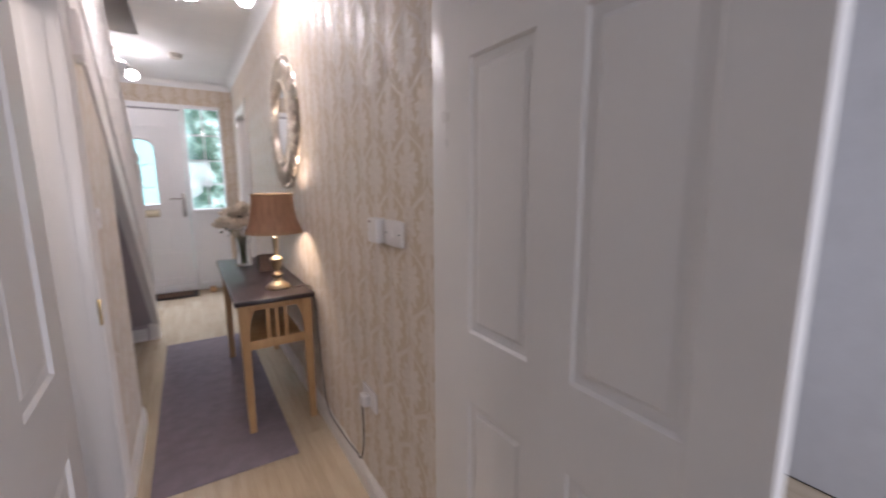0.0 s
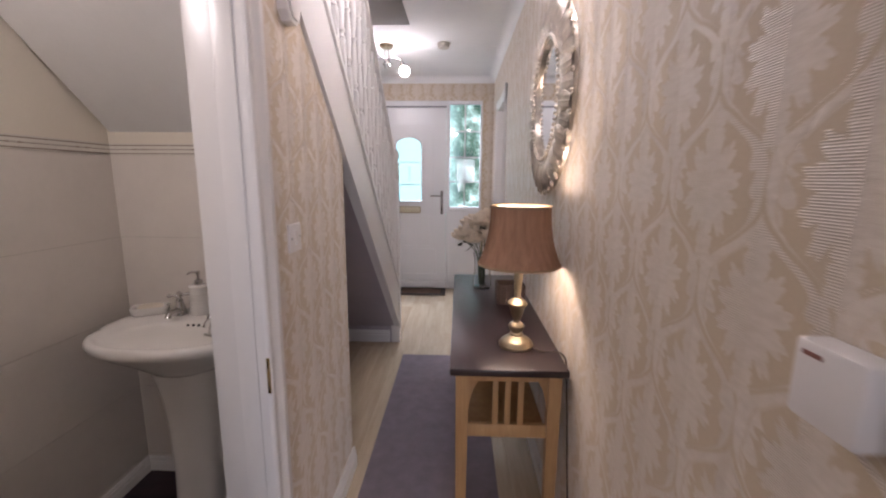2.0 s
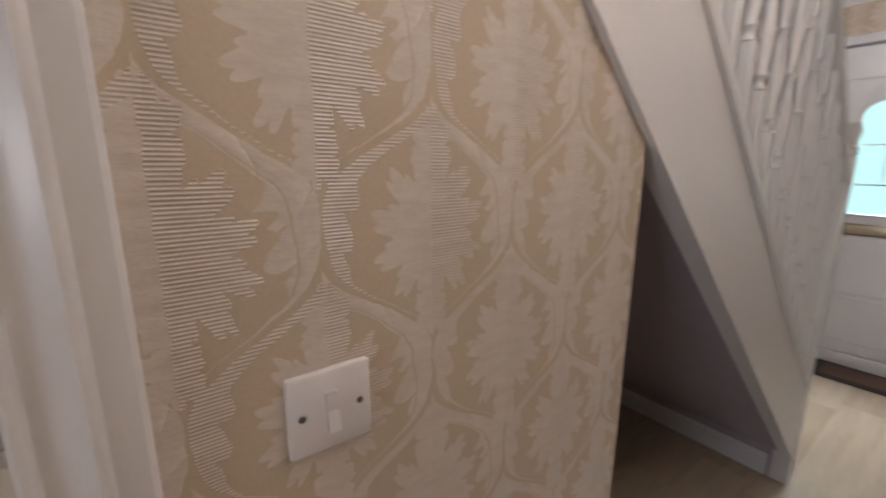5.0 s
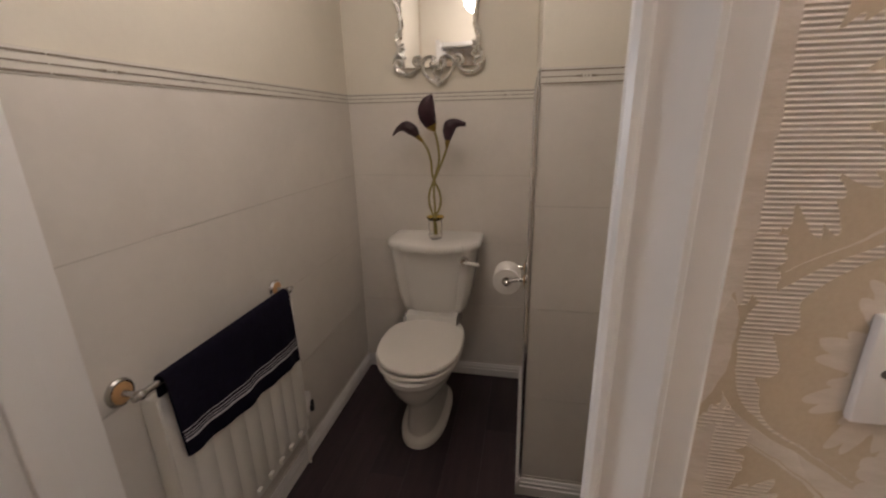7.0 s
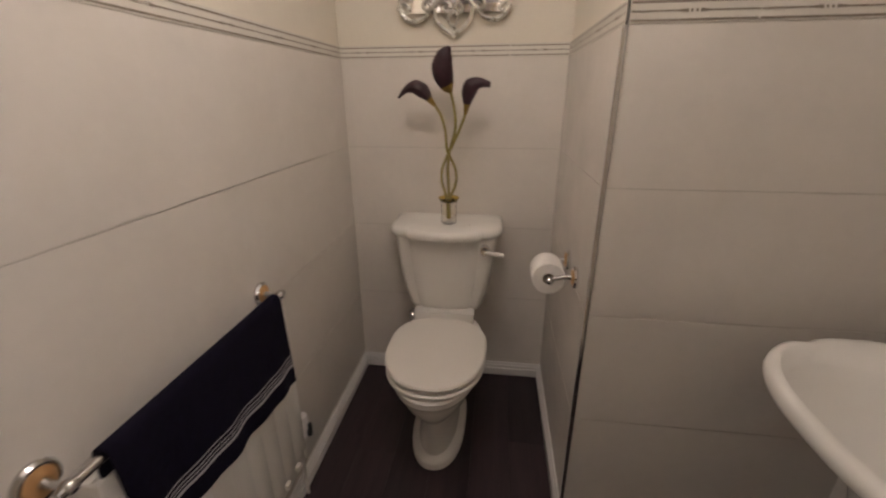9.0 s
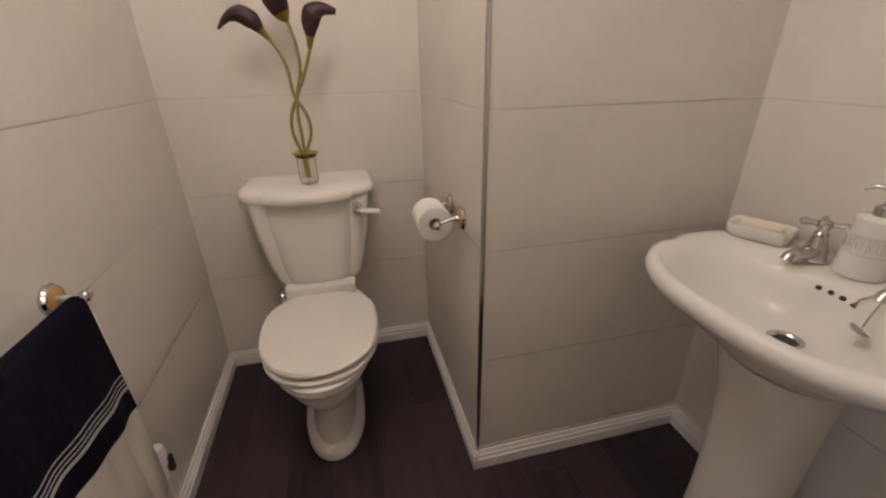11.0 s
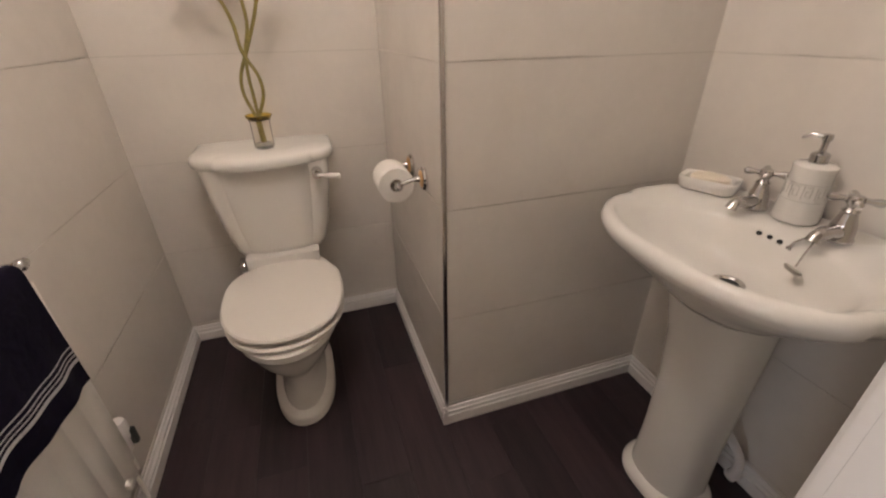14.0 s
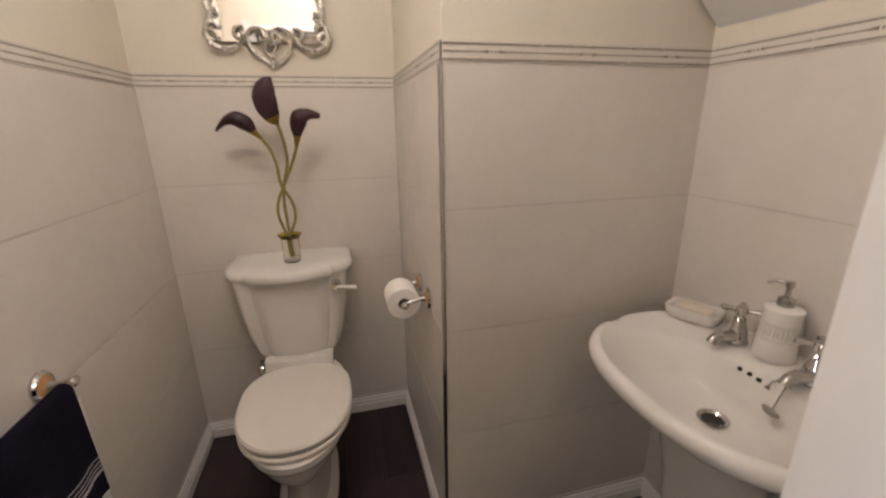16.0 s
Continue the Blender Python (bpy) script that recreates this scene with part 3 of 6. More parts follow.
def raised_frame(bm, x0, x1, z0, z1, y, w=0.012, d=0.006):
    for a, b, c, e in ((x0, x1, z0, z0 + w), (x0, x1, z1 - w, z1), (x0, x0 + w, z0 + w, z1 - w), (x1 - w, x1, z0 + w, z1 - w)):
        box(bm, a, b, y - d, y + 0.001, c, e, 0.002)


bm = bmesh.new()
raised_frame(bm, -0.47, 0.20, 0.18, 0.52, FY)
part("lower_moulding", bm, UPVC, ob)
bm = bmesh.new()
raised_frame(bm, -0.40, 0.11, 0.545, 0.95, FY, 0.014, 0.007)
part("middle_moulding", bm, UPVC, ob)
bm = bmesh.new()
raised_frame(bm, -0.44, 0.16, 1.04, 2.05, FY, 0.012, 0.004)
part("upper_moulding", bm, UPVC, ob)
bm = bmesh.new()
box(bm, -0.286, 0.008, FY - 0.008, FY, 0.972, 1.058, 0.003)
lb = part("letterbox", bm, ANTIQUE, ob, "gold letterbox")
bm = bmesh.new()
box(bm, -0.27, -0.008, FY - 0.011, FY - 0.007, 0.985, 1.045, 0.002)
part("flap", bm, paint("pale_gold_flap", (0.62, 0.56, 0.42), 0.35, metal=0.6), lb)
bm = bmesh.new()
box(bm, 0.255, 0.287, FY - 0.012, FY, 0.96, 1.255, 0.005)
DULL = paint("dark_pewter", (0.30, 0.28, 0.27), 0.3, 0.1, 20, 0.02, 1.0)
hp = part("handle_plate", bm, DULL, ob, "dark pewter handle plate")
bm = bmesh.new()
tube(bm, [(0.271, FY - 0.01, 1.19), (0.271, FY - 0.05, 1.19), (0.24, FY - 0.055, 1.19), (0.13, FY - 0.05, 1.192)], 0.009)
part("lever", bm, DULL, hp)
bm = bmesh.new()
tube(bm, [(0.271, FY - 0.01, 1.05), (0.271, FY - 0.03, 1.05)], 0.008)
tube(bm, [(0.271, FY - 0.02, 1.045), (0.272, FY - 0.035, 1.0), (0.270, FY - 0.03, 0.965)], 0.006)
part("keys", bm, BLACK, hp, "dark keys in the lock")

ob = thing("window_front_frame", (0.5, FY, 0), "white entrance frame with a leaded sidelight", "window", "", "structure")
for x0, x1, z0, z1 in ((-0.60, -0.557, 0, 2.33), (0.322, 0.365, 0, 2.29), (0.735, 0.76, 0, 2.29), (-0.557, 0.322, 2.252, 2.33), (0.322, 0.76, 2.29, 2.33), (0.365, 0.735, 1.0, 1.055), (-0.557, 0.322, 0.0, 0.095), (0.365, 0.735, 0.0, 0.10)):
    bm = bmesh.new()
    box(bm, x0, x1, FY - 0.012, FY + 0.07, z0, z1, 0.004)
    part("frame_bar", bm, UPVC, ob)
bm = bmesh.new()
box(bm, -0.557, 0.322, FY - 0.02, FY - 0.013, 2.252, 2.268, 0.002)
part("weather_seal", bm, paint("grey_seal", (0.25, 0.25, 0.27), 0.6), ob, "grey draught seal over the door")
bm = bmesh.new()
box(bm, 0.365, 0.735, FY + 0.005, FY + 0.05, 0.10, 1.0)
part("infill_panel", bm, UPVC, ob)
bm = bmesh.new()
box(bm, 0.365, 0.735, FY + 0.028, FY + 0.034, 1.055, 2.29)
p = part("pane", bm, CLEAR, ob, smooth=0)
p.visible_shadow = False
for x0, x1, z0, z1 in ((0.543, 0.557, 1.055, 2.29), (0.365, 0.735, 1.361, 1.375), (0.365, 0.735, 1.656, 1.670), (0.365, 0.735, 1.966, 1.980)):
    bm = bmesh.new()
    box(bm, x0, x1, FY + 0.02, FY + 0.027, z0, z1)
    part("glazing_bar", bm, LEAD, ob)

# outside the entrance: a bright garden, out of focus, daylight put in as emission
n = Nodes("garden_glow")
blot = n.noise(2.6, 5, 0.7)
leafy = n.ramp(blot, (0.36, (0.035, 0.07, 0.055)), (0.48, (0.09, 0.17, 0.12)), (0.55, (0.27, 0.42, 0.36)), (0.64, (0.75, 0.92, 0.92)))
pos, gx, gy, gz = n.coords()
# plain pale cyan glow takes over towards the arched pane's side
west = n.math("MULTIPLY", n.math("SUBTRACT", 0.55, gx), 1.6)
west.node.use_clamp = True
GARDEN_GLOW = n.end((0, 0, 0), 1.0, Emission_Color=n.mix(west, leafy, (0.56, 0.90, 0.88)), Emission_Strength=1.7)
slab("backdrop", GARDEN_GLOW, (-3.0, 4.0, 8.6, 8.65, -0.1, 4.5), label="glowing backdrop of blurred garden greenery outside the entrance", category="backdrop")

# ---- the stairs ----


def sloped(bm, x0, x1, y0, y1, low, high):
    """A board that follows the stair, between two lines of height."""
    prism(bm, [(y0, low(y0)), (y1, low(y1)), (y1, high(y1)), (y0, high(y0))], 0, x0, x1)


def string_top(y):
    return 1.96 - SL * (y - 2.93)


def rail_line(y):
    return 1.535 - SL * (y - 4.43)


stairs = thing("staircase", (-0.3, 4.7, 0), "white painted staircase with turned balusters", "staircase")
bm = bmesh.new()
sloped(bm, -0.058, -0.020, 1.25, 4.60, string_low, string_top)
part("string", bm, GLOSS, stairs, smooth=0)
bm = bmesh.new()
sloped(bm, -0.066, -0.008, 1.25, 4.60, lambda y: string_top(y) - 0.002, lambda y: string_top(y) + 0.03)
part("string_cap", bm, GLOSS, stairs, smooth=0)
bm = bmesh.new()
sloped(bm, -0.022, -0.006, 1.25, 4.60, lambda y: string_low(y) - 0.004, lambda y: string_low(y) + 0.055)
sloped(bm, -0.022, -0.013, 1.25, 4.60, lambda y: string_low(y) + 0.055, lambda y: string_low(y) + 0.085)
part("string_moulding", bm, GLOSS, stairs, smooth=0)
bm = bmesh.new()
shape = [(-0.03, 0), (-0.034, 0.018), (-0.026, 0.04), (-0.012, 0.052), (0.012, 0.052), (0.026, 0.04), (0.034, 0.018), (0.03, 0)]
loft(bm, [[(-0.04 + u, y, rail_line(y) + v) for u, v in shape] for y in (1.25, 4.60)])
part("handrail", bm, GLOSS, stairs, "pale painted handrail")
bm = bmesh.new()
box(bm, -0.085, -0.012, 4.585, 4.66, 0, 1.50, 0.004)
newel = part("newel_post", bm, GLOSS, stairs)
bm = bmesh.new()
lathe(bm, [(0.03, 1.50), (0.042, 1.51), (0.042, 1.53), (0.028, 1.545), (0.04, 1.575), (0.043, 1.60), (0.034, 1.63), (0.0, 1.642)], (-0.0485, 4.6225, 0), 20)
part("newel_cap", bm, GLOSS, newel)


def baluster_mesh():
    bm = bmesh.new()
    box(bm, -0.017, 0.017, -0.017, 0.017, -0.02, 0.20, 0.002)
    prof = [(0.015, 0.20), (0.019, 0.205), (0.012, 0.215), (0.012, 0.225), (0.019, 0.235), (0.013, 0.25), (0.017, 0.30), (0.0185, 0.34), (0.014, 0.40), (0.011, 0.44), (0.018, 0.45), (0.011, 0.46),
            (0.014, 0.50), (0.0185, 0.56), (0.016, 0.62), (0.012, 0.66), (0.019, 0.67), (0.012, 0.68), (0.016, 0.70)]
    lathe(bm, prof, (0, 0, 0), 12)
    box(bm, -0.017, 0.017, -0.017, 0.017, 0.70, 0.925, 0.002)
    return mesh(bm, "baluster", GLOSS, 40)


bal = baluster_mesh()
y = 4.50
while y > 2.2:
    o = new("baluster", bal)
    o.parent, o.matrix_parent_inverse = stairs, stairs.matrix_basis.inverted()
    o.location = (-0.04, y, string_top(y) + 0.03)
    y -= 0.105
CARPET = paint("beige_stair_carpet", (0.42, 0.34, 0.27), 0.95, 0.15, 40, 0.5, grain=300)
for k in range(1, 13):
    bm = bmesh.new()
    y1 = 4.86 - 0.217 * (k - 1)
    prism(bm, [(y1, 0.19 * (k - 1)), (y1 + 0.02, 0.19 * k - 0.03), (y1 + 0.02, 0.19 * k), (y1 - 0.217, 0.19 * k), (y1 - 0.217, 0.19 * k - 0.04), (y1 - 0.02, 0.19 * k - 0.04), (y1 - 0.02, 0.19 * (k - 1))], 0, -0.905, -0.06)
    part("step", bm, CARPET, stairs, "carpeted step" if k == 1 else "", smooth=0)
# plaster soffit; the shade of its downward face is put into the mauve
bm = bmesh.new()
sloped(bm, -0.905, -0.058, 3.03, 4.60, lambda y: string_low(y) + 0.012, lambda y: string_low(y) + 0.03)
part("soffit", bm, MAUVE, stairs, "plaster underside with its shade put into a dull mauve")

# ---- hall things ----


def oval(cx, cy, rx, ry, z, count=40, power=2.0, front=1.0):
    """A ring of points, a superellipse in plan."""
    out = []
    for i in range(count):
        a = 2 * math.pi * i / count
        c, s = math.cos(a), math.sin(a)
        out.append((cx + rx * math.copysign(abs(c) ** (2 / power), c), cy + ry * math.copysign(abs(s) ** (2 / power), s), z))
    return out


def rug():
    bm = bmesh.new()
    box(bm, 0.05, 0.68, 2.28, 4.33, -0.002, 0.007, 0.003)
    ob = part("runner_rug", bm, RUG)
    return tagged(ob, "long grey-mauve ribbed runner rug on the laminate floor", "rug")


rug()


def door_mat():
    ob = thing("door_mat", (0.03, 6.2, 0), "dark brown coir doormat with a pale worn centre", "doormat")
    bm = bmesh.new()
    box(bm, -0.27, 0.33, 6.04, 6.36, -0.001, 0.012, 0.004)
    part("border", bm, paint("dark_rubber_mat", (0.03, 0.022, 0.02), 0.8, 0.3, 30, 0.4), ob)
    bm = bmesh.new()
    box(bm, -0.21, 0.27, 6.09, 6.31, 0.010, 0.016, 0.002)
    part("pile", bm, paint("brown_coir", (0.12, 0.07, 0.05), 0.95, 0.3, 60, 0.8, grain=300), ob, "brown bristle pile")


door_mat()


def side_table():
    x0, x1, y0, y1 = 0.46, 0.872, 2.545, 3.95
    ob = thing("side_table", (0.66, 3.25, 0), "slim beech hall table with a dark stained top", "table")
    bm = bmesh.new()
    box(bm, x0, x1, y0, y1, 0.738, 0.766, 0.006)
    part("tabletop", bm, DARKTOP, ob, "dark stained glossy top")
    for lx in (0.505, 0.835):
        for ly, d in ((2.595, -1), (3.78, 1)):
            bm = bmesh.new()
            rings = []
            for z, w, off in ((0, 0.017, 0.0), (0.3, 0.02, 0.012), (0.5, 0.022, 0.016), (0.738, 0.024, 0.016)):
                cy = ly - d * off
                rings.append([(lx - w, cy - w, z), (lx + w, cy - w, z), (lx + w, cy + w, z), (lx - w, cy + w, z)])
            loft(bm, rings)
            part("leg", bm, OAK, ob)
    for ly in (2.611, 3.764):
        for z0, z1, name in ((0.695, 0.738, "top_rail"), (0.475, 0.525, "lower_rail")):
            bm = bmesh.new()
            box(bm, 0.528, 0.812, ly - 0.010, ly + 0.010, z0, z1, 0.002)
            part(name, bm, OAK, ob)
        for sx in (0.626, 0.671, 0.718):
            bm = bmesh.new()
            box(bm, sx - 0.010, sx + 0.010, ly - 0.006, ly + 0.006, 0.525, 0.695, 0.001)
            part("slat", bm, OAK, ob)
        for sx, d in ((0.528, 1), (0.812, -1)):
            bm = bmesh.new()
            prism(bm, [(sx, 0.695), (sx + d * 0.035, 0.695), (sx + d * 0.018, 0.665), (sx + d * 0.006, 0.62), (sx, 0.58)], 1, ly - 0.009, ly + 0.009)
            part("bracket", bm, OAK, ob, smooth=0)
    bm = bmesh.new()
    box(bm, 0.80, 0.822, 2.63, 3.745, 0.68, 0.738, 0.002)
    part("back_rail", bm, OAK, ob)
    bm = bmesh.new()
    box(bm, 0.53, 0.81, 2.625, 3.75, 0.498, 0.512, 0.002)
    part("shelf", bm, OAK, ob)


side_table()


def table_lamp(x, y, z):
    ob = thing("table_lamp", (x, y, z), "lit brass table lamp with a terracotta pleated fabric shade", "lamp")
    bm = bmesh.new()
    lathe(bm, [(0.0, 0.0), (0.066, 0.0), (0.067, 0.010), (0.062, 0.016), (0.060, 0.022), (0.050, 0.030), (0.034, 0.040), (0.026, 0.046), (0.026, 0.052), (0.020, 0.058), (0.029, 0.070), (0.032, 0.082),
               (0.026, 0.092), (0.014, 0.098), (0.013, 0.108), (0.020, 0.118), (0.026, 0.140), (0.028, 0.155), (0.036, 0.166), (0.038, 0.174), (0.028, 0.186), (0.014, 0.194), (0.0125, 0.205), (0.015, 0.24), (0.015, 0.262), (0.017, 0.266), (0.017, 0.30), (0.0, 0.30)], (x, y, z), 32)
    part("base", bm, ANTIQUE, ob, "turned antique brass base")
    bm = bmesh.new()
    steps = 120
    rings, inner = [], []
    for k in range(9):
        t = k / 8
        r = 0.153 + (0.110 - 0.153) * (1 - (1 - t) ** 2.3)
        h = 0.328 + 0.219 * t
        rings.append([(x + (r + 0.0014 * math.sin(30 * (a + 0.35 * t))) * math.cos(a), y + (r + 0.0014 * math.sin(30 * (a + 0.35 * t))) * math.sin(a), z + h) for a in (2 * math.pi * i / steps for i in range(steps))])
        inner.append([(x + (r - 0.003) * math.cos(a), y + (r - 0.003) * math.sin(a), z + h) for a in (2 * math.pi * i / steps for i in range(steps))])
    loft(bm, rings, caps=False)
    n = Nodes("terracotta_shade_fabric")
    g = n.noise(9, 3, stretch=(6, 6, 0.6))
    col = n.ramp(g, (0.3, (0.37, 0.205, 0.13)), (0.7, (0.50, 0.295, 0.19)))
    tr = n.tree.nodes.new("ShaderNodeBsdfTranslucent")
    n.link(col, tr.inputs[0])
    mx = n.tree.nodes.new("ShaderNodeMixShader")
    mx.inputs[0].default_value = 0.22
    n.link(n.bsdf.outputs[0], mx.inputs[1])
    n.link(tr.outputs[0], mx.inputs[2])
    n.link(mx.outputs[0], n.tree.nodes["Material Output"].inputs[0])
    n.bump(g, 0.2, 0.002)
    shade = part("shade", bm, n.end(col, 0.9), ob, "terracotta pleated fabric shade")
    bm = bmesh.new()
    loft(bm, inner, caps=False)
    part("lining", bm, paint("white_shade_lining", (0.80, 0.76, 0.70), 0.8, 0.03, 20, 0.1, grain=200), shade, "white fabric lining of the shade")
    for r, h, w in ((0.1535, 0.328, 0.004), (0.1105, 0.545, 0.005)):
        bm = bmesh.new()
        tube(bm, [(x + r * math.cos(a), y + r * math.sin(a), z + h) for a in (2 * math.pi * i / 48 for i in range(49))], w, 8)
        part("trim", bm, paint("tan_braid", (0.36, 0.25, 0.15), 0.8, 0.2, 200, 0.4), shade, "tan braid edge")
    bm = bmesh.new()
    lathe(bm, [(0.012, 0.30), (0.015, 0.325), (0.02, 0.345), (0.02, 0.36), (0.0, 0.37)], (x, y, z), 16)
    part("bulb_holder", bm, PLASTIC, ob)
    bm = bmesh.new()
    path = curve_points([(x + 0.06, y - 0.02, z + 0.006), (0.80, y - 0.06, z + 0.006), (0.876, y - 0.10, z + 0.006), (0.878, y - 0.16, z - 0.10), (0.876, 2.50, 0.30), (0.872, 2.40, 0.13), (0.870, 2.15, 0.118), (0.868, 1.95, 0.14), (0.858, 1.85, 0.17), (0.852, 1.79, 0.30), (0.850, 1.785, 0.455)], 60)
    tube(bm, path, 0.0032, 6)
    part("flex", bm, paint("brown_flex", (0.05, 0.03, 0.02), 0.5), ob, "thin dark flex trailing to the socket")
    return ob


table_lamp(0.715, 2.76, 0.766)


def storage_basket():
    ob = thing("storage_basket", (0.76, 3.34, 0.766), "small dark brown woven basket on the hall table", "basket")
    WEAVE = paint("brown_wicker", (0.085, 0.052, 0.038), 0.6, 0.3, 60, 0.6, grain=200)
    bm = bmesh.new()
    x0, x1, y0, y1, z0, z1, t = 0.69, 0.83, 3.28, 3.40, 0.766, 0.87, 0.006
    box(bm, x0, x1, y0, y1, z0, z0 + t)
    for b in ((x0, x1, y0, y0 + t), (x0, x1, y1 - t, y1), (x0, x0 + t, y0 + t, y1 - t), (x1 - t, x1, y0 + t, y1 - t)):
        box(bm, *b, z0 + t, z1)
    part("basket_body", bm, WEAVE, ob)
    for i in range(7):
        z = z0 + 0.012 + i * 0.0135
        bm = bmesh.new()
        ring = [(x0, y0, z), (x1, y0, z), (x1, y1, z), (x0, y1, z), (x0, y0, z)]
        tube(bm, ring, 0.0045, 6)
        part("woven_strand", bm, WEAVE, ob)
    for i in range(5):
        bm = bmesh.new()
        xx = x0 + (x1 - x0) * (i + 0.5) / 5
        tube(bm, [(xx, y0 - 0.003, z0 + 0.004), (xx, y0 - 0.003, z1 - 0.002)], 0.004, 6)
        part("woven_stake", bm, WEAVE, ob)


storage_basket()


def flower_vase(x, y, z):
    ob = thing("flower_vase", (x, y, z), "clear glass vase of cream silk roses on the table", "vase")
    bm = bmesh.new()
    lathe(bm, [(0.0, 0.0), (0.052, 0.0), (0.055, 0.01), (0.052, 0.06), (0.046, 0.12), (0.05, 0.18), (0.056, 0.21), (0.053, 0.21), (0.046, 0.18), (0.042, 0.12), (0.048, 0.06), (0.05, 0.014), (0.0, 0.012)], (x, y, z), 28)
    part("vase_glass", bm, clear("vase_glass", (0.95, 0.98, 1.0), 0.02), ob)
    rnd = random.Random(4)
    PETAL = paint("cream_silk_petal", (0.86, 0.77, 0.66), 0.8, 0.14, 40, 0.2)
    LEAF = paint("dark_silk_leaf", (0.03, 0.045, 0.03), 0.6, 0.3, 40, 0.2)
    STEM = paint("green_stem", (0.06, 0.09, 0.04), 0.6, 0.2, 40, 0.1)
    heads = [(-0.10, -0.02, 0.33), (-0.07, 0.05, 0.38), (-0.02, -0.05, 0.40), (0.02, 0.03, 0.42), (-0.04, 0.0, 0.34), (0.06, -0.03, 0.37), (0.08, 0.05, 0.34), (-0.12, 0.05, 0.30), (-0.06, -0.06, 0.30), (0.03, -0.07, 0.32), (-0.01, 0.07, 0.34)]
    for hx, hy, hz in heads:
        c = Vector((x + hx, y + hy, z + hz))
        bm = bmesh.new()
        tube(bm, curve_points([(x + hx * 0.15, y + hy * 0.15, z + 0.02), (x + hx * 0.3, y + hy * 0.3, z + 0.2), tuple(c - Vector((0, 0, 0.01)))], 8), 0.0025, 6)
        stem = part("stem", bm, STEM, ob)
        bm = bmesh.new()
        for ring, (cnt, rad, up, tilt) in enumerate(((4, 0.016, 0.026, 0.1), (6, 0.034, 0.016, 0.5), (8, 0.052, 0.0, 0.9))):
            for i in range(cnt):
                a = 2 * math.pi * i / cnt + ring * 0.5 + rnd.uniform(-0.2, 0.2)
                out = Vector((math.cos(a), math.sin(a), 0))
                side = Vector((-math.sin(a), math.cos(a), 0))
                w, h = 0.025 + 0.008 * ring, 0.056
                grid = []
                for j in range(4):
                    t = j / 3
                    row = []
                    for k in range(5):
                        s = (k - 2) / 2
                        bend = rad * (0.45 + 0.75 * math.sin(t * 1.9)) + tilt * 0.014 * t * t - 0.006 * s * s
                        row.append(c + out * bend + side * s * w * math.sin(math.pi * (0.22 + 0.6 * t)) + Vector((0, 0, up + h * (t - 0.45) * (1 - 0.35 * tilt) + rnd.uniform(-0.001, 0.001))))
                    grid.append(row)
                loft(bm, grid, closed=False, caps=False)
        part("rose_head", bm, PETAL, ob, "cream silk rose")
    for i in range(16):
        hx, hy, hz = heads[i % len(heads)]
        a = rnd.uniform(0, 6.28)
        c = Vector((x + hx * 1.05, y + hy * 1.05, z + hz - 0.035))
        d = Vector((math.cos(a), math.sin(a), rnd.uniform(-0.9, 0.1)))
        s = d.cross(Vector((0, 0, 1))).normalized()
        bm = bmesh.new()
        loft(bm, [[c + d * 0.05 * t + s * w + Vector((0, 0, -abs(w) * 0.3)) for w in (-0.016 * m_, 0.0, 0.016 * m_)] for t, m_ in ((0, 0.05), (0.25, 0.7), (0.55, 1.0), (0.8, 0.6), (1.0, 0.05))], closed=False, caps=False)
        part("leaf", bm, LEAF, ob)


flower_vase(0.63, 3.62, 0.766)


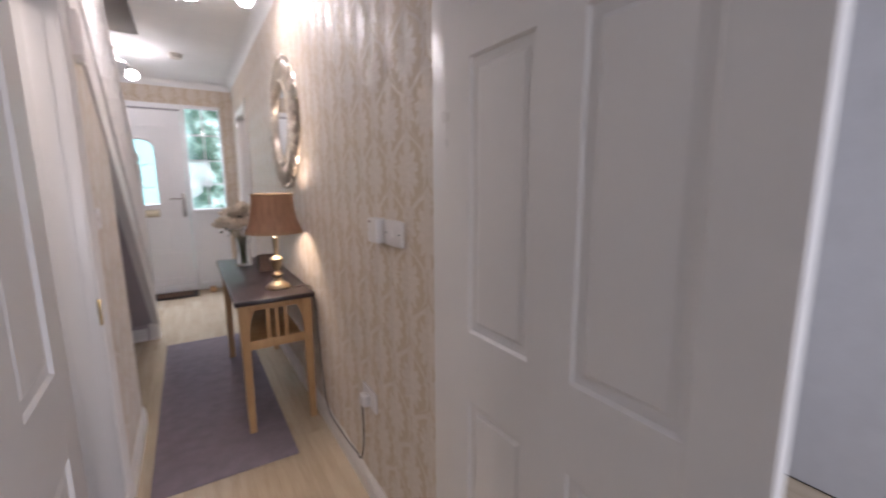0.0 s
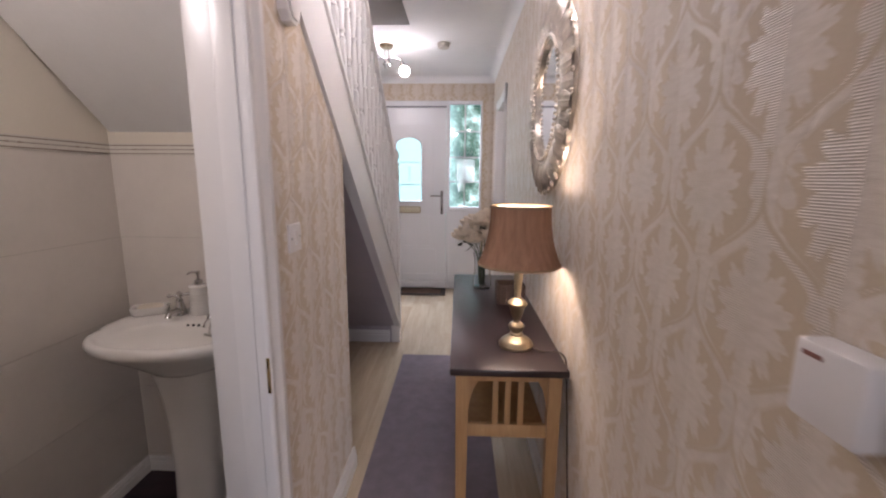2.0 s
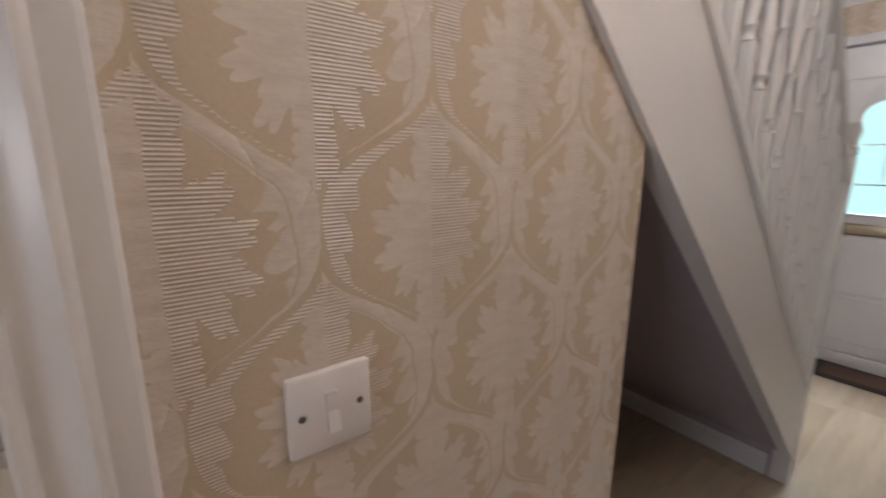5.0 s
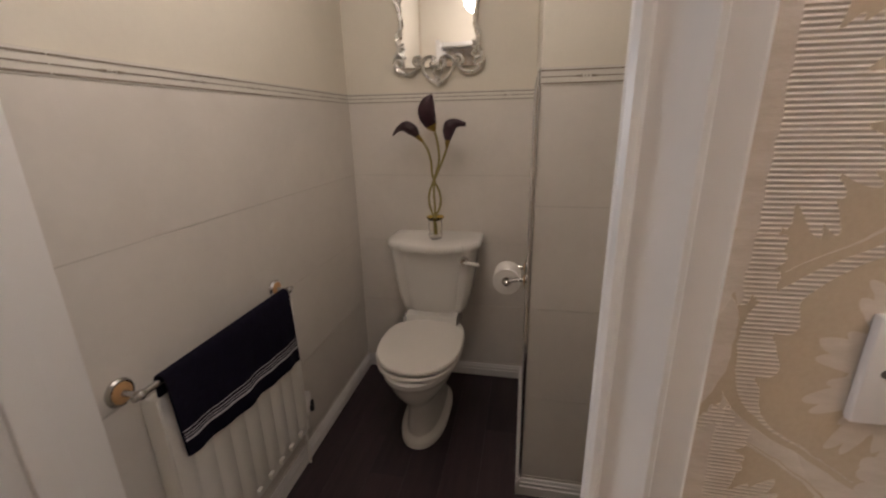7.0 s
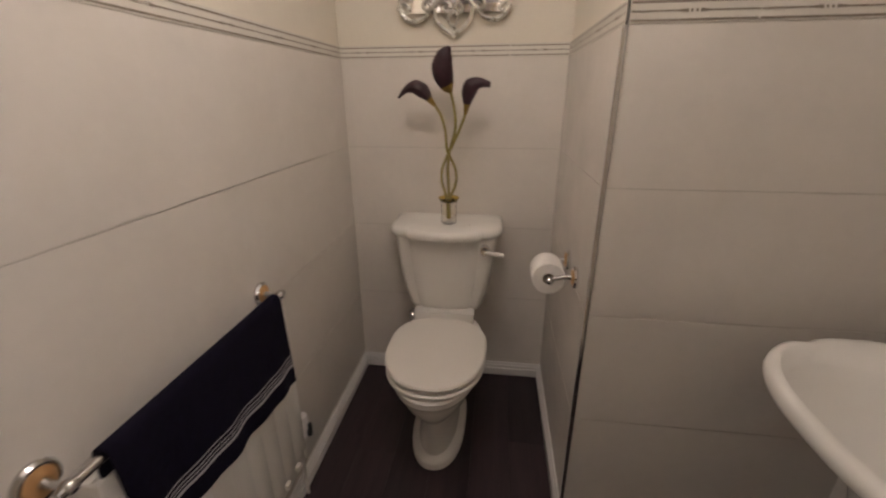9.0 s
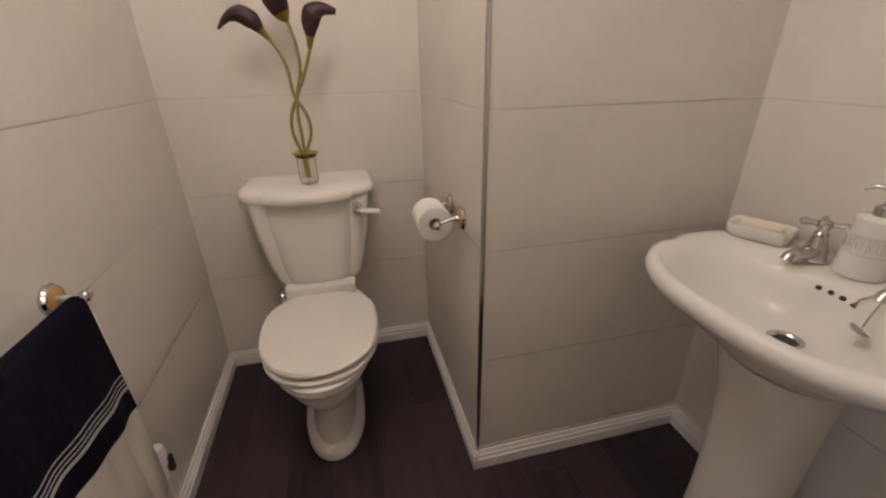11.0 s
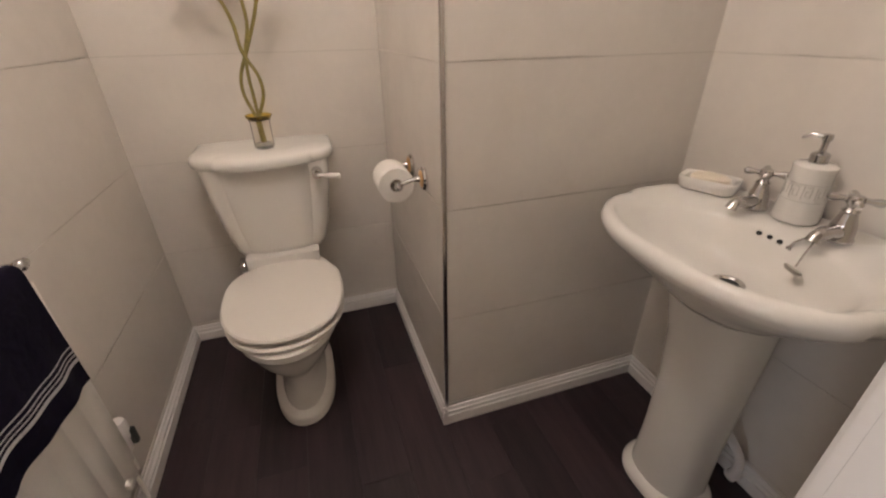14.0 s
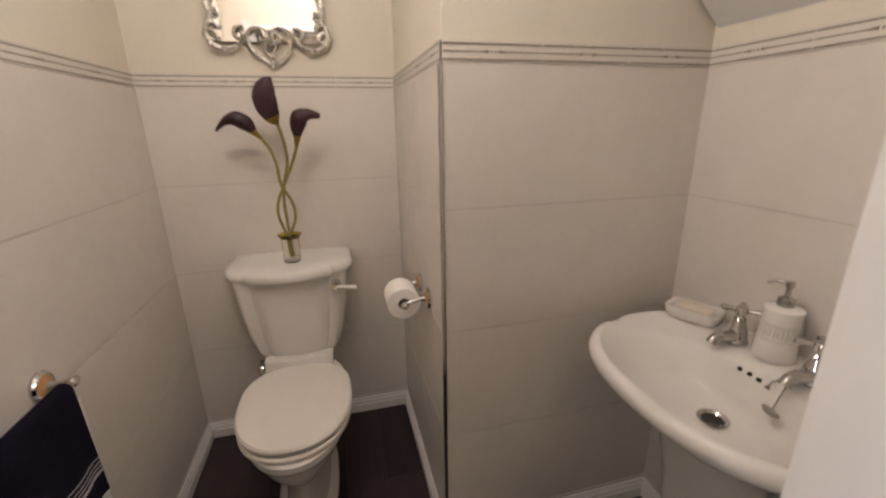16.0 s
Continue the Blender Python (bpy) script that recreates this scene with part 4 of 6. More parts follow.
def round_mirror(y, z):
    """A round mirror with a beaded inner ring and a broad frame of overlapping scalloped petals with bead tips."""
    x = XR
    ob = thing("round_mirror", (x, y, z - 0.4), "round wall mirror in a fluted antique silver petal frame", "mirror")

    def at(r, a, d):
        return (x - d, y + r * math.cos(a), z + r * math.sin(a))
    bm = bmesh.new()
    k = 64
    loft(bm, [[at(0.262, 2 * math.pi * i / k, 0.002) for i in range(k)], [at(0.262, 2 * math.pi * i / k, 0.018) for i in range(k)]])
    part("mirror_glass", bm, MIRROR, ob, "clear mirror glass", smooth=20)
    bm = bmesh.new()
    prof = [(0.245, 0.018), (0.245, 0.030), (0.252, 0.034), (0.262, 0.034), (0.272, 0.030), (0.275, 0.0), (0.262, 0.0)]
    loft(bm, [[at(r, 2 * math.pi * i / 96, d) for i in range(96)] for r, d in prof + prof[:1]], caps=False)
    part("inner_ring", bm, SILVER, ob)
    bead = bmesh.new()
    bmesh.ops.create_icosphere(bead, subdivisions=2, radius=0.0085)
    bead_me = mesh(bead, "bead", SILVER, 60)
    for i in range(72):
        a = 2 * math.pi * i / 72
        o = new("bead", bead_me)
        o.parent, o.matrix_parent_inverse = ob, ob.matrix_basis.inverted()
        o.location = at(0.256, a, 0.038)
    # one fluted petal, shared
    bm = bmesh.new()
    grid = []
    for j in range(7):
        t = j / 6
        r = 0.268 + 0.128 * t
        row = []
        for q in range(13):
            s = (q - 6) / 6
            wide = 0.042 * (0.72 + 0.42 * t) * (1 - 0.55 * max(0, t - 0.72) / 0.28 * abs(s) ** 2)
            lift = 0.030 * math.sin(0.35 + t * 2.5) + 0.010 * (1 - s * s) + 0.0022 * math.cos(s * 15)
            row.append((-lift, r - 0.018 * max(0, t - 0.6) / 0.4 * s * s, s * wide))
        grid.append(row)
    loft(bm, grid, closed=False, caps=False)
    pet = mesh(bm, "petal", SILVER, 50)
    tip = bmesh.new()
    bmesh.ops.create_icosphere(tip, subdivisions=2, radius=0.011)
    bmesh.ops.scale(tip, vec=(0.8, 1.6, 0.9), verts=tip.verts)
    tip_me = mesh(tip, "petal_tip", SILVER, 60)
    gold = bpy.data.materials["polished_brass"]
    for i in range(36):
        a = 2 * math.pi * i / 36
        o = new("petal", pet)
        o.parent = ob
        o.matrix_parent_inverse = ob.matrix_basis.inverted()
        o.matrix_basis = Matrix.Translation((x - 0.004 - 0.004 * (i % 2), y, z)) @ Matrix.Rotation(a, 4, "X")
        o2 = new("petal_tip", tip_me)
        o2.parent, o2.matrix_parent_inverse = ob, ob.matrix_basis.inverted()
        o2.matrix_basis = Matrix.Translation((x - 0.022, y, z)) @ Matrix.Rotation(a + math.pi / 36, 4, "X") @ Matrix.Translation((0, 0.398, 0))
    bm = bmesh.new()
    loft(bm, [[at(r, 2 * math.pi * i / 72, d) for i in range(72)] for r, d in ((0.27, 0.001), (0.27, 0.020), (0.35, 0.022), (0.385, 0.014), (0.394, 0.001))], caps=False)
    part("back_plate", bm, SILVER, ob)


round_mirror(3.13, 1.75)


def wall_switch(at, m, rockers=1):
    """A square white switch plate in the plane x = 0, facing +x."""
    ob = thing("light_switch", (0, 0, 0), "square white plastic light switch on the papered wall", "switch")
    bm = bmesh.new()
    box(bm, 0, 0.009, -0.043, 0.043, -0.043, 0.043, 0.003)
    part("plate", bm, PLASTIC, ob)
    bm = bmesh.new()
    prism(bm, [(0.008, -0.021), (0.0165, -0.021), (0.0115, 0.0), (0.0135, 0.020), (0.008, 0.020)], 1, -0.0062, 0.0062)
    part("rocker", bm, PLASTIC, ob, smooth=0)
    for y in (-0.03, 0.03):
        bm = bmesh.new()
        tube(bm, [(0.0085, y, 0), (0.0096, y, 0)], 0.0036, 12)
        part("screw", bm, SCREW, ob, "dull metal screw")
    ob.matrix_basis = m
    return ob


SCREW = paint("dull_screw_metal", (0.16, 0.15, 0.14), 0.4, 0.2, 60, 0.1, 0.8)
wall_switch(None, pose(XL, 2.448, 1.23))


def wall_units():
    ob = thing("fused_switch", (XR, 1.515, 1.2), "white fused switch plate on the papered wall", "switch")
    bm = bmesh.new()
    box(bm, XR - 0.014, XR, 1.440, 1.572, 1.160, 1.246, 0.003)
    part("plate", bm, PLASTIC, ob)
    bm = bmesh.new()
    prism(bm, [(XR - 0.021, 1.190), (XR - 0.013, 1.190), (XR - 0.013, 1.217), (XR - 0.017, 1.217)], 1, 1.500, 1.514)
    part("rocker", bm, PLASTIC, ob, smooth=0)
    for y in (1.456, 1.556):
        bm = bmesh.new()
        box(bm, XR - 0.0150, XR - 0.0135, y - 0.006, y + 0.006, 1.200, 1.204)
        part("slot", bm, SCREW, ob, "dark slot")
    ob = thing("heating_programmer", (XR, 1.635, 1.2), "small white plastic control box on the papered wall", "thermostat")
    bm = bmesh.new()
    box(bm, XR - 0.038, XR, 1.585, 1.668, 1.160, 1.248, 0.006)
    part("case", bm, PLASTIC, ob)
    bm = bmesh.new()
    box(bm, XR - 0.0392, XR - 0.0375, 1.632, 1.655, 1.232, 1.237)
    part("label_bar", bm, paint("red_brown_mark", (0.25, 0.10, 0.08), 0.5), ob, "tiny dark red mark")
    ob = thing("plug_socket", (XR, 1.78, 0.45), "white wall socket with a plug in it", "socket")
    bm = bmesh.new()
    box(bm, XR - 0.010, XR, 1.715, 1.861, 0.435, 0.521, 0.003)
    part("plate", bm, PLASTIC, ob)
    bm = bmesh.new()
    box(bm, XR - 0.045, XR - 0.009, 1.765, 1.815, 0.45, 0.50, 0.008)
    part("plug", bm, PLASTIC, ob, "white plug")
    ob = thing("door_chime", (XL, 2.47, 1.84), "tall white plastic door chime box on the papered wall", "chime")
    bm = bmesh.new()
    prism(bm, [(2.425, 2.03), (2.425, 1.865), (2.45, 1.842), (2.49, 1.842), (2.515, 1.865), (2.515, 2.03)], 0, XL, XL + 0.03)
    part("case", bm, PLASTIC, ob, smooth=0)
    bm = bmesh.new()
    prism(bm, [(2.436, 2.02), (2.436, 1.872), (2.454, 1.853), (2.486, 1.853), (2.504, 1.872), (2.504, 2.02)], 0, XL + 0.03, XL + 0.036)
    part("cover", bm, PLASTIC, ob, smooth=0)


wall_units()


def ceiling_fitting():
    x, y = -0.19, 5.18
    ob = thing("ceiling_light", (x, y, CEIL), "chrome ceiling light with three lit glass globes on curled arms", "light", "hall ceiling lights")
    bm = bmesh.new()
    lathe(bm, [(0.0, CEIL), (0.062, CEIL), (0.062, CEIL - 0.012), (0.05, CEIL - 0.03), (0.02, CEIL - 0.036), (0.0, CEIL - 0.036)], (x, y, 0), 28)
    part("ceiling_rose", bm, ANTIQUE, ob)
    for d in (-0.018, 0.018):
        bm = bmesh.new()
        tube(bm, [(x + d, y, CEIL - 0.03), (x + d, y, CEIL - 0.20)], 0.005)
        part("stem", bm, CHROME, ob)
    LIT = glow("lit_opal_glass", (1.0, 0.94, 0.90), 62)
    for a, drop in ((-12, 0.22), (235, 0.28), (165, 0.22), ):
        c, s = math.cos(radians(a)), math.sin(radians(a))
        bm = bmesh.new()
        tube(bm, curve_points([(x - 0.04 * c, y - 0.04 * s, CEIL - 0.17), (x + 0.04 * c, y + 0.04 * s, CEIL - 0.11), (x + 0.13 * c, y + 0.13 * s, CEIL - 0.13), (x + 0.15 * c, y + 0.15 * s, CEIL - drop + 0.05)], 16), 0.005, 8)
        arm = part("arm", bm, CHROME, ob)
        bm = bmesh.new()
        tube(bm, [(x + 0.15 * c, y + 0.15 * s, CEIL - drop + 0.055), (x + 0.16 * c, y + 0.16 * s, CEIL - drop + 0.02)], 0.017, 14)
        part("lamp_cup", bm, CHROME, arm)
        bm = bmesh.new()
        lathe(bm, [(0.0, -0.05), (0.022, -0.047), (0.040, -0.028), (0.045, -0.005), (0.040, 0.018), (0.024, 0.034), (0.0, 0.036)], (x + 0.17 * c, y + 0.17 * s, CEIL - drop - 0.01), 20)
        part("globe", bm, LIT, ob, "lit opal glass globe")
    copy_thing(ob, pose(0.50, 2.9, CEIL, 0, 0, 0))
    ob = thing("smoke_alarm", (0.33, 5.15, CEIL), "white smoke alarm on the hall ceiling", "smoke alarm")
    bm = bmesh.new()
    lathe(bm, [(0.0, CEIL), (0.058, CEIL), (0.058, CEIL - 0.012), (0.05, CEIL - 0.02), (0.05, CEIL - 0.038), (0.03, CEIL - 0.046), (0.0, CEIL - 0.046)], (0.33, 5.15, 0), 24)
    part("alarm_body", bm, paint("yellowed_plastic", (0.62, 0.57, 0.50), 0.5), ob)


ceiling_fitting()

bm = bmesh.new()
prism(bm, [(6.16, 0.0), (6.30, 0.0), (6.30, 0.045), (6.26, 0.055), (6.16, 0.01)], 0, 0.46, 0.53)
tagged(part("door_wedge", bm, PINE), "dark brown wooden door wedge on the hall floor", "door wedge")

# ---- cloakroom things ----


def egg(x_back, x_front, yc, hw, z, count=44, nose=2.3):
    """A pan-shaped ring: round front, fuller back."""
    mid = x_back + (x_front - x_back) * 0.45
    out = []
    for i in range(count):
        a = 2 * math.pi * i / count
        c, s = math.cos(a), math.sin(a)
        ex = 2 / nose if c > 0 else 2 / 3.2
        rx = (x_front - mid) if c > 0 else (mid - x_back)
        out.append((mid + rx * math.copysign(abs(c) ** ex, c), yc + hw * math.copysign(abs(s) ** (2 / 2.15), s), z))
    return out


def toilet():
    yc = 1.735
    ob = thing("toilet", (-1.4, yc, 0), "white ceramic toilet with its lid down and a close-coupled cistern", "toilet")
    bm = bmesh.new()
    rings = [egg(-1.62, -1.14, yc, 0.110, 0.0, nose=2.6), egg(-1.62, -1.14, yc, 0.110, 0.030, nose=2.6), egg(-1.615, -1.147, yc, 0.102, 0.038, nose=2.6), egg(-1.61, -1.17, yc, 0.082, 0.050, nose=2.5),
             egg(-1.61, -1.17, yc, 0.074, 0.12), egg(-1.61, -1.175, yc, 0.076, 0.19), egg(-1.62, -1.15, yc, 0.088, 0.225), egg(-1.64, -1.115, yc, 0.118, 0.265), egg(-1.65, -1.085, yc, 0.142, 0.305),
             egg(-1.66, -1.065, yc, 0.158, 0.345), egg(-1.66, -1.055, yc, 0.166, 0.372), egg(-1.66, -1.045, yc, 0.175, 0.380), egg(-1.66, -1.043, yc, 0.176, 0.402), egg(-1.66, -1.05, yc, 0.172, 0.408)]
    loft(bm, rings)
    part("pan", bm, CERAMIC, ob, smooth=45)
    for name, z0, z1, xf, hw, xb in (("seat", 0.409, 0.430, -1.052, 0.186, -1.50), ("lid", 0.440, 0.458, -1.056, 0.190, -1.52)):
        bm = bmesh.new()
        loft(bm, [egg(xb, xf - 0.004, yc, hw - 0.004, z0), egg(xb, xf, yc, hw, z0 + 0.005), egg(xb, xf, yc, hw, z1 - 0.006), egg(xb + 0.004, xf - 0.006, yc, hw - 0.006, z1), egg(xb + 0.05, xf - 0.07, yc, hw - 0.07, z1 + 0.004)])
        part(name, bm, SEAT, ob, smooth=40)
    bm = bmesh.new()
    for y in (yc - 0.085, yc + 0.085):
        tube(bm, [(-1.515, y - 0.02, 0.436), (-1.515, y + 0.02, 0.436)], 0.011, 12)
    part("seat_hinge", bm, CHROME, ob)
    bm = bmesh.new()
    loft(bm, [[(-1.74, yc - a, z), (b, yc - a, z), (b, yc + a, z), (-1.74, yc + a, z)] for a, b, z in ((0.12, -1.50, 0.36), (0.125, -1.505, 0.42), (0.128, -1.515, 0.484))])
    part("cistern_shelf", bm, CERAMIC, ob)

    def tank(hw, depth, z, bow=0.02, ch=0.035):
        xb = -1.762
        pts = [(xb, yc - hw), (xb + depth * 0.55, yc - hw)]
        for i in range(7):
            t = i / 6
            pts.append((xb + depth * 0.55 + (depth * 0.45 - bow * 0.4) * math.sin(t * math.pi / 2), yc - hw + ch * (1 - math.cos(t * math.pi / 2))))
        pts.append((xb + depth - bow * 0.35 - 0.004, yc - hw * 0.66))
        pts.append((xb + depth - bow * 0.1, yc - hw * 0.60))
        for i in range(-3, 4):
            s = i / 4
            pts.append((xb + depth + bow * (0.55 - 0.7 * s * s), yc + hw * 0.6 * s))
        half = [(x, 2 * yc - y) for x, y in pts[:-7]][::-1]
        return [(x, y, z) for x, y in pts + half]
    bm = bmesh.new()
    loft(bm, [tank(0.140, 0.185, 0.470), tank(0.158, 0.200, 0.480), tank(0.170, 0.208, 0.505), tank(0.188, 0.220, 0.58), tank(0.206, 0.230, 0.70), tank(0.216, 0.235, 0.817)])
    part("cistern", bm, CERAMIC, ob, smooth=40)
    bm = bmesh.new()
    loft(bm, [tank(0.220, 0.242, 0.813, 0.04, 0.07), tank(0.232, 0.256, 0.819, 0.05, 0.08), tank(0.236, 0.259, 0.834, 0.05, 0.08), tank(0.231, 0.254, 0.848, 0.05, 0.08), tank(0.218, 0.240, 0.855, 0.045, 0.075), tank(0.15, 0.18, 0.858, 0.02, 0.06)])
    part("cistern_lid", bm, CERAMIC, ob, smooth=50)
    bm = bmesh.new()
    x, y, z = -1.521, yc + 0.166, 0.777
    tube(bm, [(x - 0.02, y, z), (x + 0.012, y, z)], [0.020, 0.018], 18)
    tube(bm, [(x + 0.012, y, z), (x + 0.028, y, z)], 0.009, 14)
    lever = part("flush_lever", bm, CHROME, ob, "chrome lever boss")
    bm = bmesh.new()
    tube(bm, [(x + 0.024, y, z), (x + 0.026, y + 0.025, z - 0.002)], 0.006, 12)
    tube(bm, [(x + 0.026, y + 0.022, z - 0.002), (x + 0.028, y + 0.04, z - 0.004), (x + 0.030, y + 0.072, z - 0.009), (x + 0.030, y + 0.076, z - 0.009)], [0.0075, 0.009, 0.0105, 0.006], 12)
    part("lever_grip", bm, CERAMIC, lever, "white ceramic lever grip")
    bm = bmesh.new()
    tube(bm, curve_points([(-1.60, yc - 0.150, 0.400), (-1.575, yc - 0.150, 0.425), (-1.565, yc - 0.146, 0.470)], 8), 0.009, 10)
    lathe(bm, [(0.0, 0.0), (0.016, 0.0), (0.018, 0.008), (0.018, 0.026), (0.012, 0.032), (0.0, 0.032)], (-1.570, yc - 0.148, 0.418), 14)
    part("water_valve", bm, CHROME, ob, "small chrome inlet valve")


toilet()


def basin():
    cx, wall = -0.605, WY1 - 0.004
    ob = thing("pedestal_basin", (cx, 2.75, 0), "white ceramic pedestal washbasin with scalloped rim", "washbasin")
    count = 72

    def rim(grow, z, frontgrow=None):
        out = []
        fg = grow if frontgrow is None else frontgrow
        for i in range(count):
            a = 2 * math.pi * i / count
            c, s = math.cos(a), math.sin(a)
            x = cx - 0.006 + (0.309 + grow) * math.copysign(abs(c) ** (0.78 if s < 0 else 0.42), c)
            if s < 0:
                y = 2.74 + (0.255 + fg) * s * abs(s) ** -0.1 if s else 2.74
            else:
                y = 2.74 + (wall - 2.74) * min(1.0, abs(s) ** 0.55)
            # shoulders: a small scallop where the bowl meets the back deck
            y0 = abs(a - math.pi) if a > math.pi / 2 else abs(a)
            shoulder = math.exp(-((min(abs(a - math.pi), abs(a), abs(a - 2 * math.pi)) - 0.28) / 0.10) ** 2)
            x -= math.copysign(0.016 * shoulder, c)
            out.append((x, min(y, wall), z))
        return out

    def bowl(rx, ry, z, cy=2.665):
        out = []
        for i in range(count):
            a = 2 * math.pi * i / count
            c, s = math.cos(a), math.sin(a)
            k = ry * (1.0 if s < 0 else 0.95)
            out.append((cx + rx * math.copysign(abs(c) ** 0.9, c), cy + k * s, z))
        return out

    def under(rx, ry, z, cy):
        return [(cx + rx * math.cos(2 * math.pi * i / count), min(wall, cy + ry * math.sin(2 * math.pi * i / count)), z) for i in range(count)]
    rings = [under(0.115, 0.11, 0.66, 2.76), under(0.15, 0.135, 0.69, 2.755), under(0.215, 0.18, 0.735, 2.75), rim(-0.045, 0.775), rim(-0.018, 0.80), rim(-0.004, 0.815), rim(0.0, 0.83), rim(-0.004, 0.845), rim(-0.014, 0.852), rim(-0.026, 0.850),
             bowl(0.238, 0.178, 0.838), bowl(0.228, 0.168, 0.825), bowl(0.205, 0.150, 0.795, 2.67), bowl(0.17, 0.122, 0.758, 2.685), bowl(0.12, 0.085, 0.735, 2.70), bowl(0.06, 0.045, 0.725, 2.71), bowl(0.024, 0.020, 0.722, 2.715)]
    bm = bmesh.new()
    loft(bm, rings)
    part("bowl", bm, CERAMIC, ob, smooth=60)
    bm = bmesh.new()
    ped = []
    for z, hw, d, flare in ((0.0, 0.118, 0.125, 0), (0.022, 0.120, 0.127, 0), (0.034, 0.112, 0.12, 0), (0.042, 0.098, 0.105, 0), (0.20, 0.094, 0.098, 0), (0.40, 0.097, 0.100, 0), (0.55, 0.104, 0.106, 0), (0.64, 0.112, 0.112, 0), (0.68, 0.118, 0.118, 0)):
        cy = 2.775
        ring = []
        for i in range(48):
            a = 2 * math.pi * i / 48
            c, s = math.cos(a), math.sin(a)
            r = 1.0 if s < 0 else 0.62
            ring.append((cx + hw * math.copysign(abs(c) ** 0.75, c), cy + d * r * math.copysign(abs(s) ** 0.8, s) - (0.0 if z < 0.5 else 0.03 * (z - 0.5) / 0.18), z))
        ped.append(ring)
    loft(bm, ped)
    part("pedestal", bm, CERAMIC, ob, smooth=45)
    bm = bmesh.new()
    lathe(bm, [(0.012, 0.724), (0.030, 0.725), (0.033, 0.7295), (0.025, 0.7300), (0.019, 0.724)], (cx, 2.722, 0), 24)
    part("waste", bm, CHROME, ob, "chrome waste ring")
    bm = bmesh.new()
    lathe(bm, [(0.0, 0.7255), (0.021, 0.7255), (0.0215, 0.7264), (0.0, 0.7264)], (cx, 2.722, 0), 20)
    part("waste_hole", bm, BLACK, ob, "dark waste hole")
    for k in (-1, 0, 1):
        bm = bmesh.new()
        p = Vector((cx + k * 0.023 - 0.013, 2.822 - 0.002 * abs(k), 0.820))
        d = Vector((0, -0.9, 0.4)).normalized()
        tube(bm, [p - d * 0.004, p + d * 0.003], 0.0052, 14)
        part("overflow_hole", bm, BLACK, ob, "dark overflow hole")
    bm = bmesh.new()
    tube(bm, curve_points([(cx + 0.085, 2.905, 0.06), (cx + 0.092, 2.905, 0.10), (cx + 0.08, 2.90, 0.15), (cx + 0.04, 2.87, 0.22)], 12), 0.013, 14)
    tube(bm, [(cx + 0.085, 2.90, 0.055), (cx + 0.085, 2.93, 0.055)], 0.018, 14)
    part("waste_pipe", bm, PLASTIC, ob, "white waste pipe behind the pedestal")
    ob.scale.z = 0.973
    return ob


basin()


def tap(x, y, chain=False):
    z = 0.825
    ob = thing("basin_tap", (x, y, z), "chrome pillar tap with a cross head on the basin" if not chain else "chrome pillar tap with a plug chain round it", "tap", "basin taps")
    bm = bmesh.new()
    lathe(bm, [(0.0, 0), (0.026, 0), (0.0265, 0.005), (0.0235, 0.009), (0.0225, 0.026), (0.0205, 0.036), (0.0165, 0.048), (0.0135, 0.060), (0.0155, 0.063), (0.0125, 0.067), (0.009, 0.071), (0.009, 0.080), (0.0, 0.080)], (x, y, z), 24)
    part("tap_body", bm, CHROME, ob)
    bm = bmesh.new()
    tube(bm, curve_points([(x, y, z + 0.018), (x, y - 0.03, z + 0.021), (x, y - 0.054, z + 0.023), (x, y - 0.071, z + 0.018), (x, y - 0.078, z + 0.008)], 14), [0.0165] * 4 + [0.0145] * 4 + [0.0125] * 3 + [0.012, 0.012, 0.0125, 0.013], 14)
    part("spout", bm, CHROME, ob)
    bm = bmesh.new()
    lathe(bm, [(0.0, 0.074), (0.013, 0.076), (0.015, 0.086), (0.012, 0.094), (0.0, 0.097)], (x, y, z), 18)
    head = part("cross_head", bm, CHROME, ob)
    for k in range(4):
        a = radians(35 + 90 * k)
        bm = bmesh.new()
        d = Vector((math.cos(a), math.sin(a), 0))
        c = Vector((x, y, z + 0.086))
        tube(bm, [c + d * 0.01, c + d * 0.022, c + d * 0.032, c + d * 0.040, c + d * 0.044], [0.006, 0.0055, 0.0085, 0.008, 0.003], 12)
        part("head_arm", bm, CHROME, head)
    if chain:
        bm = bmesh.new()
        pts = curve_points([(x + 0.004, y - 0.024, z + 0.010), (x - 0.006, y - 0.05, z + 0.004), (x - 0.002, y - 0.075, z - 0.016), (x + 0.004, y - 0.098, z - 0.040)], 26)
        for i, p in enumerate(pts):
            bmesh.ops.create_icosphere(bm, subdivisions=1, radius=0.0026, matrix=Matrix.Translation(p))
        part("plug_chain", bm, CHROME, ob, "bead chain")
        bm = bmesh.new()
        lathe(bm, [(0.0, -0.004), (0.014, -0.004), (0.018, 0.0), (0.018, 0.003), (0.0, 0.004)], (x + 0.004, y - 0.104, z - 0.048), 22, Matrix.Rotation(radians(-24), 4, "X") @ Matrix.Rotation(radians(14), 4, "Y"))
        part("plug", bm, paint("chrome_plug", (0.45, 0.42, 0.38), 0.3, metal=1.0), ob, "small metal plug hanging on a chain")
        bm = bmesh.new()
        tube(bm, [(x - 0.004, y - 0.028, z + 0.012), (x - 0.022, y - 0.05, z + 0.004), (x - 0.038, y - 0.056, z - 0.014), (x - 0.042, y - 0.055, z - 0.026), (x - 0.044, y - 0.054, z - 0.032)], [0.002, 0.002, 0.002, 0.0025, 0.007], 6)
        part("chain_hook", bm, CHROME, ob)
    return ob


tap(-0.708, 2.876)
tap(-0.530, 2.874, True)


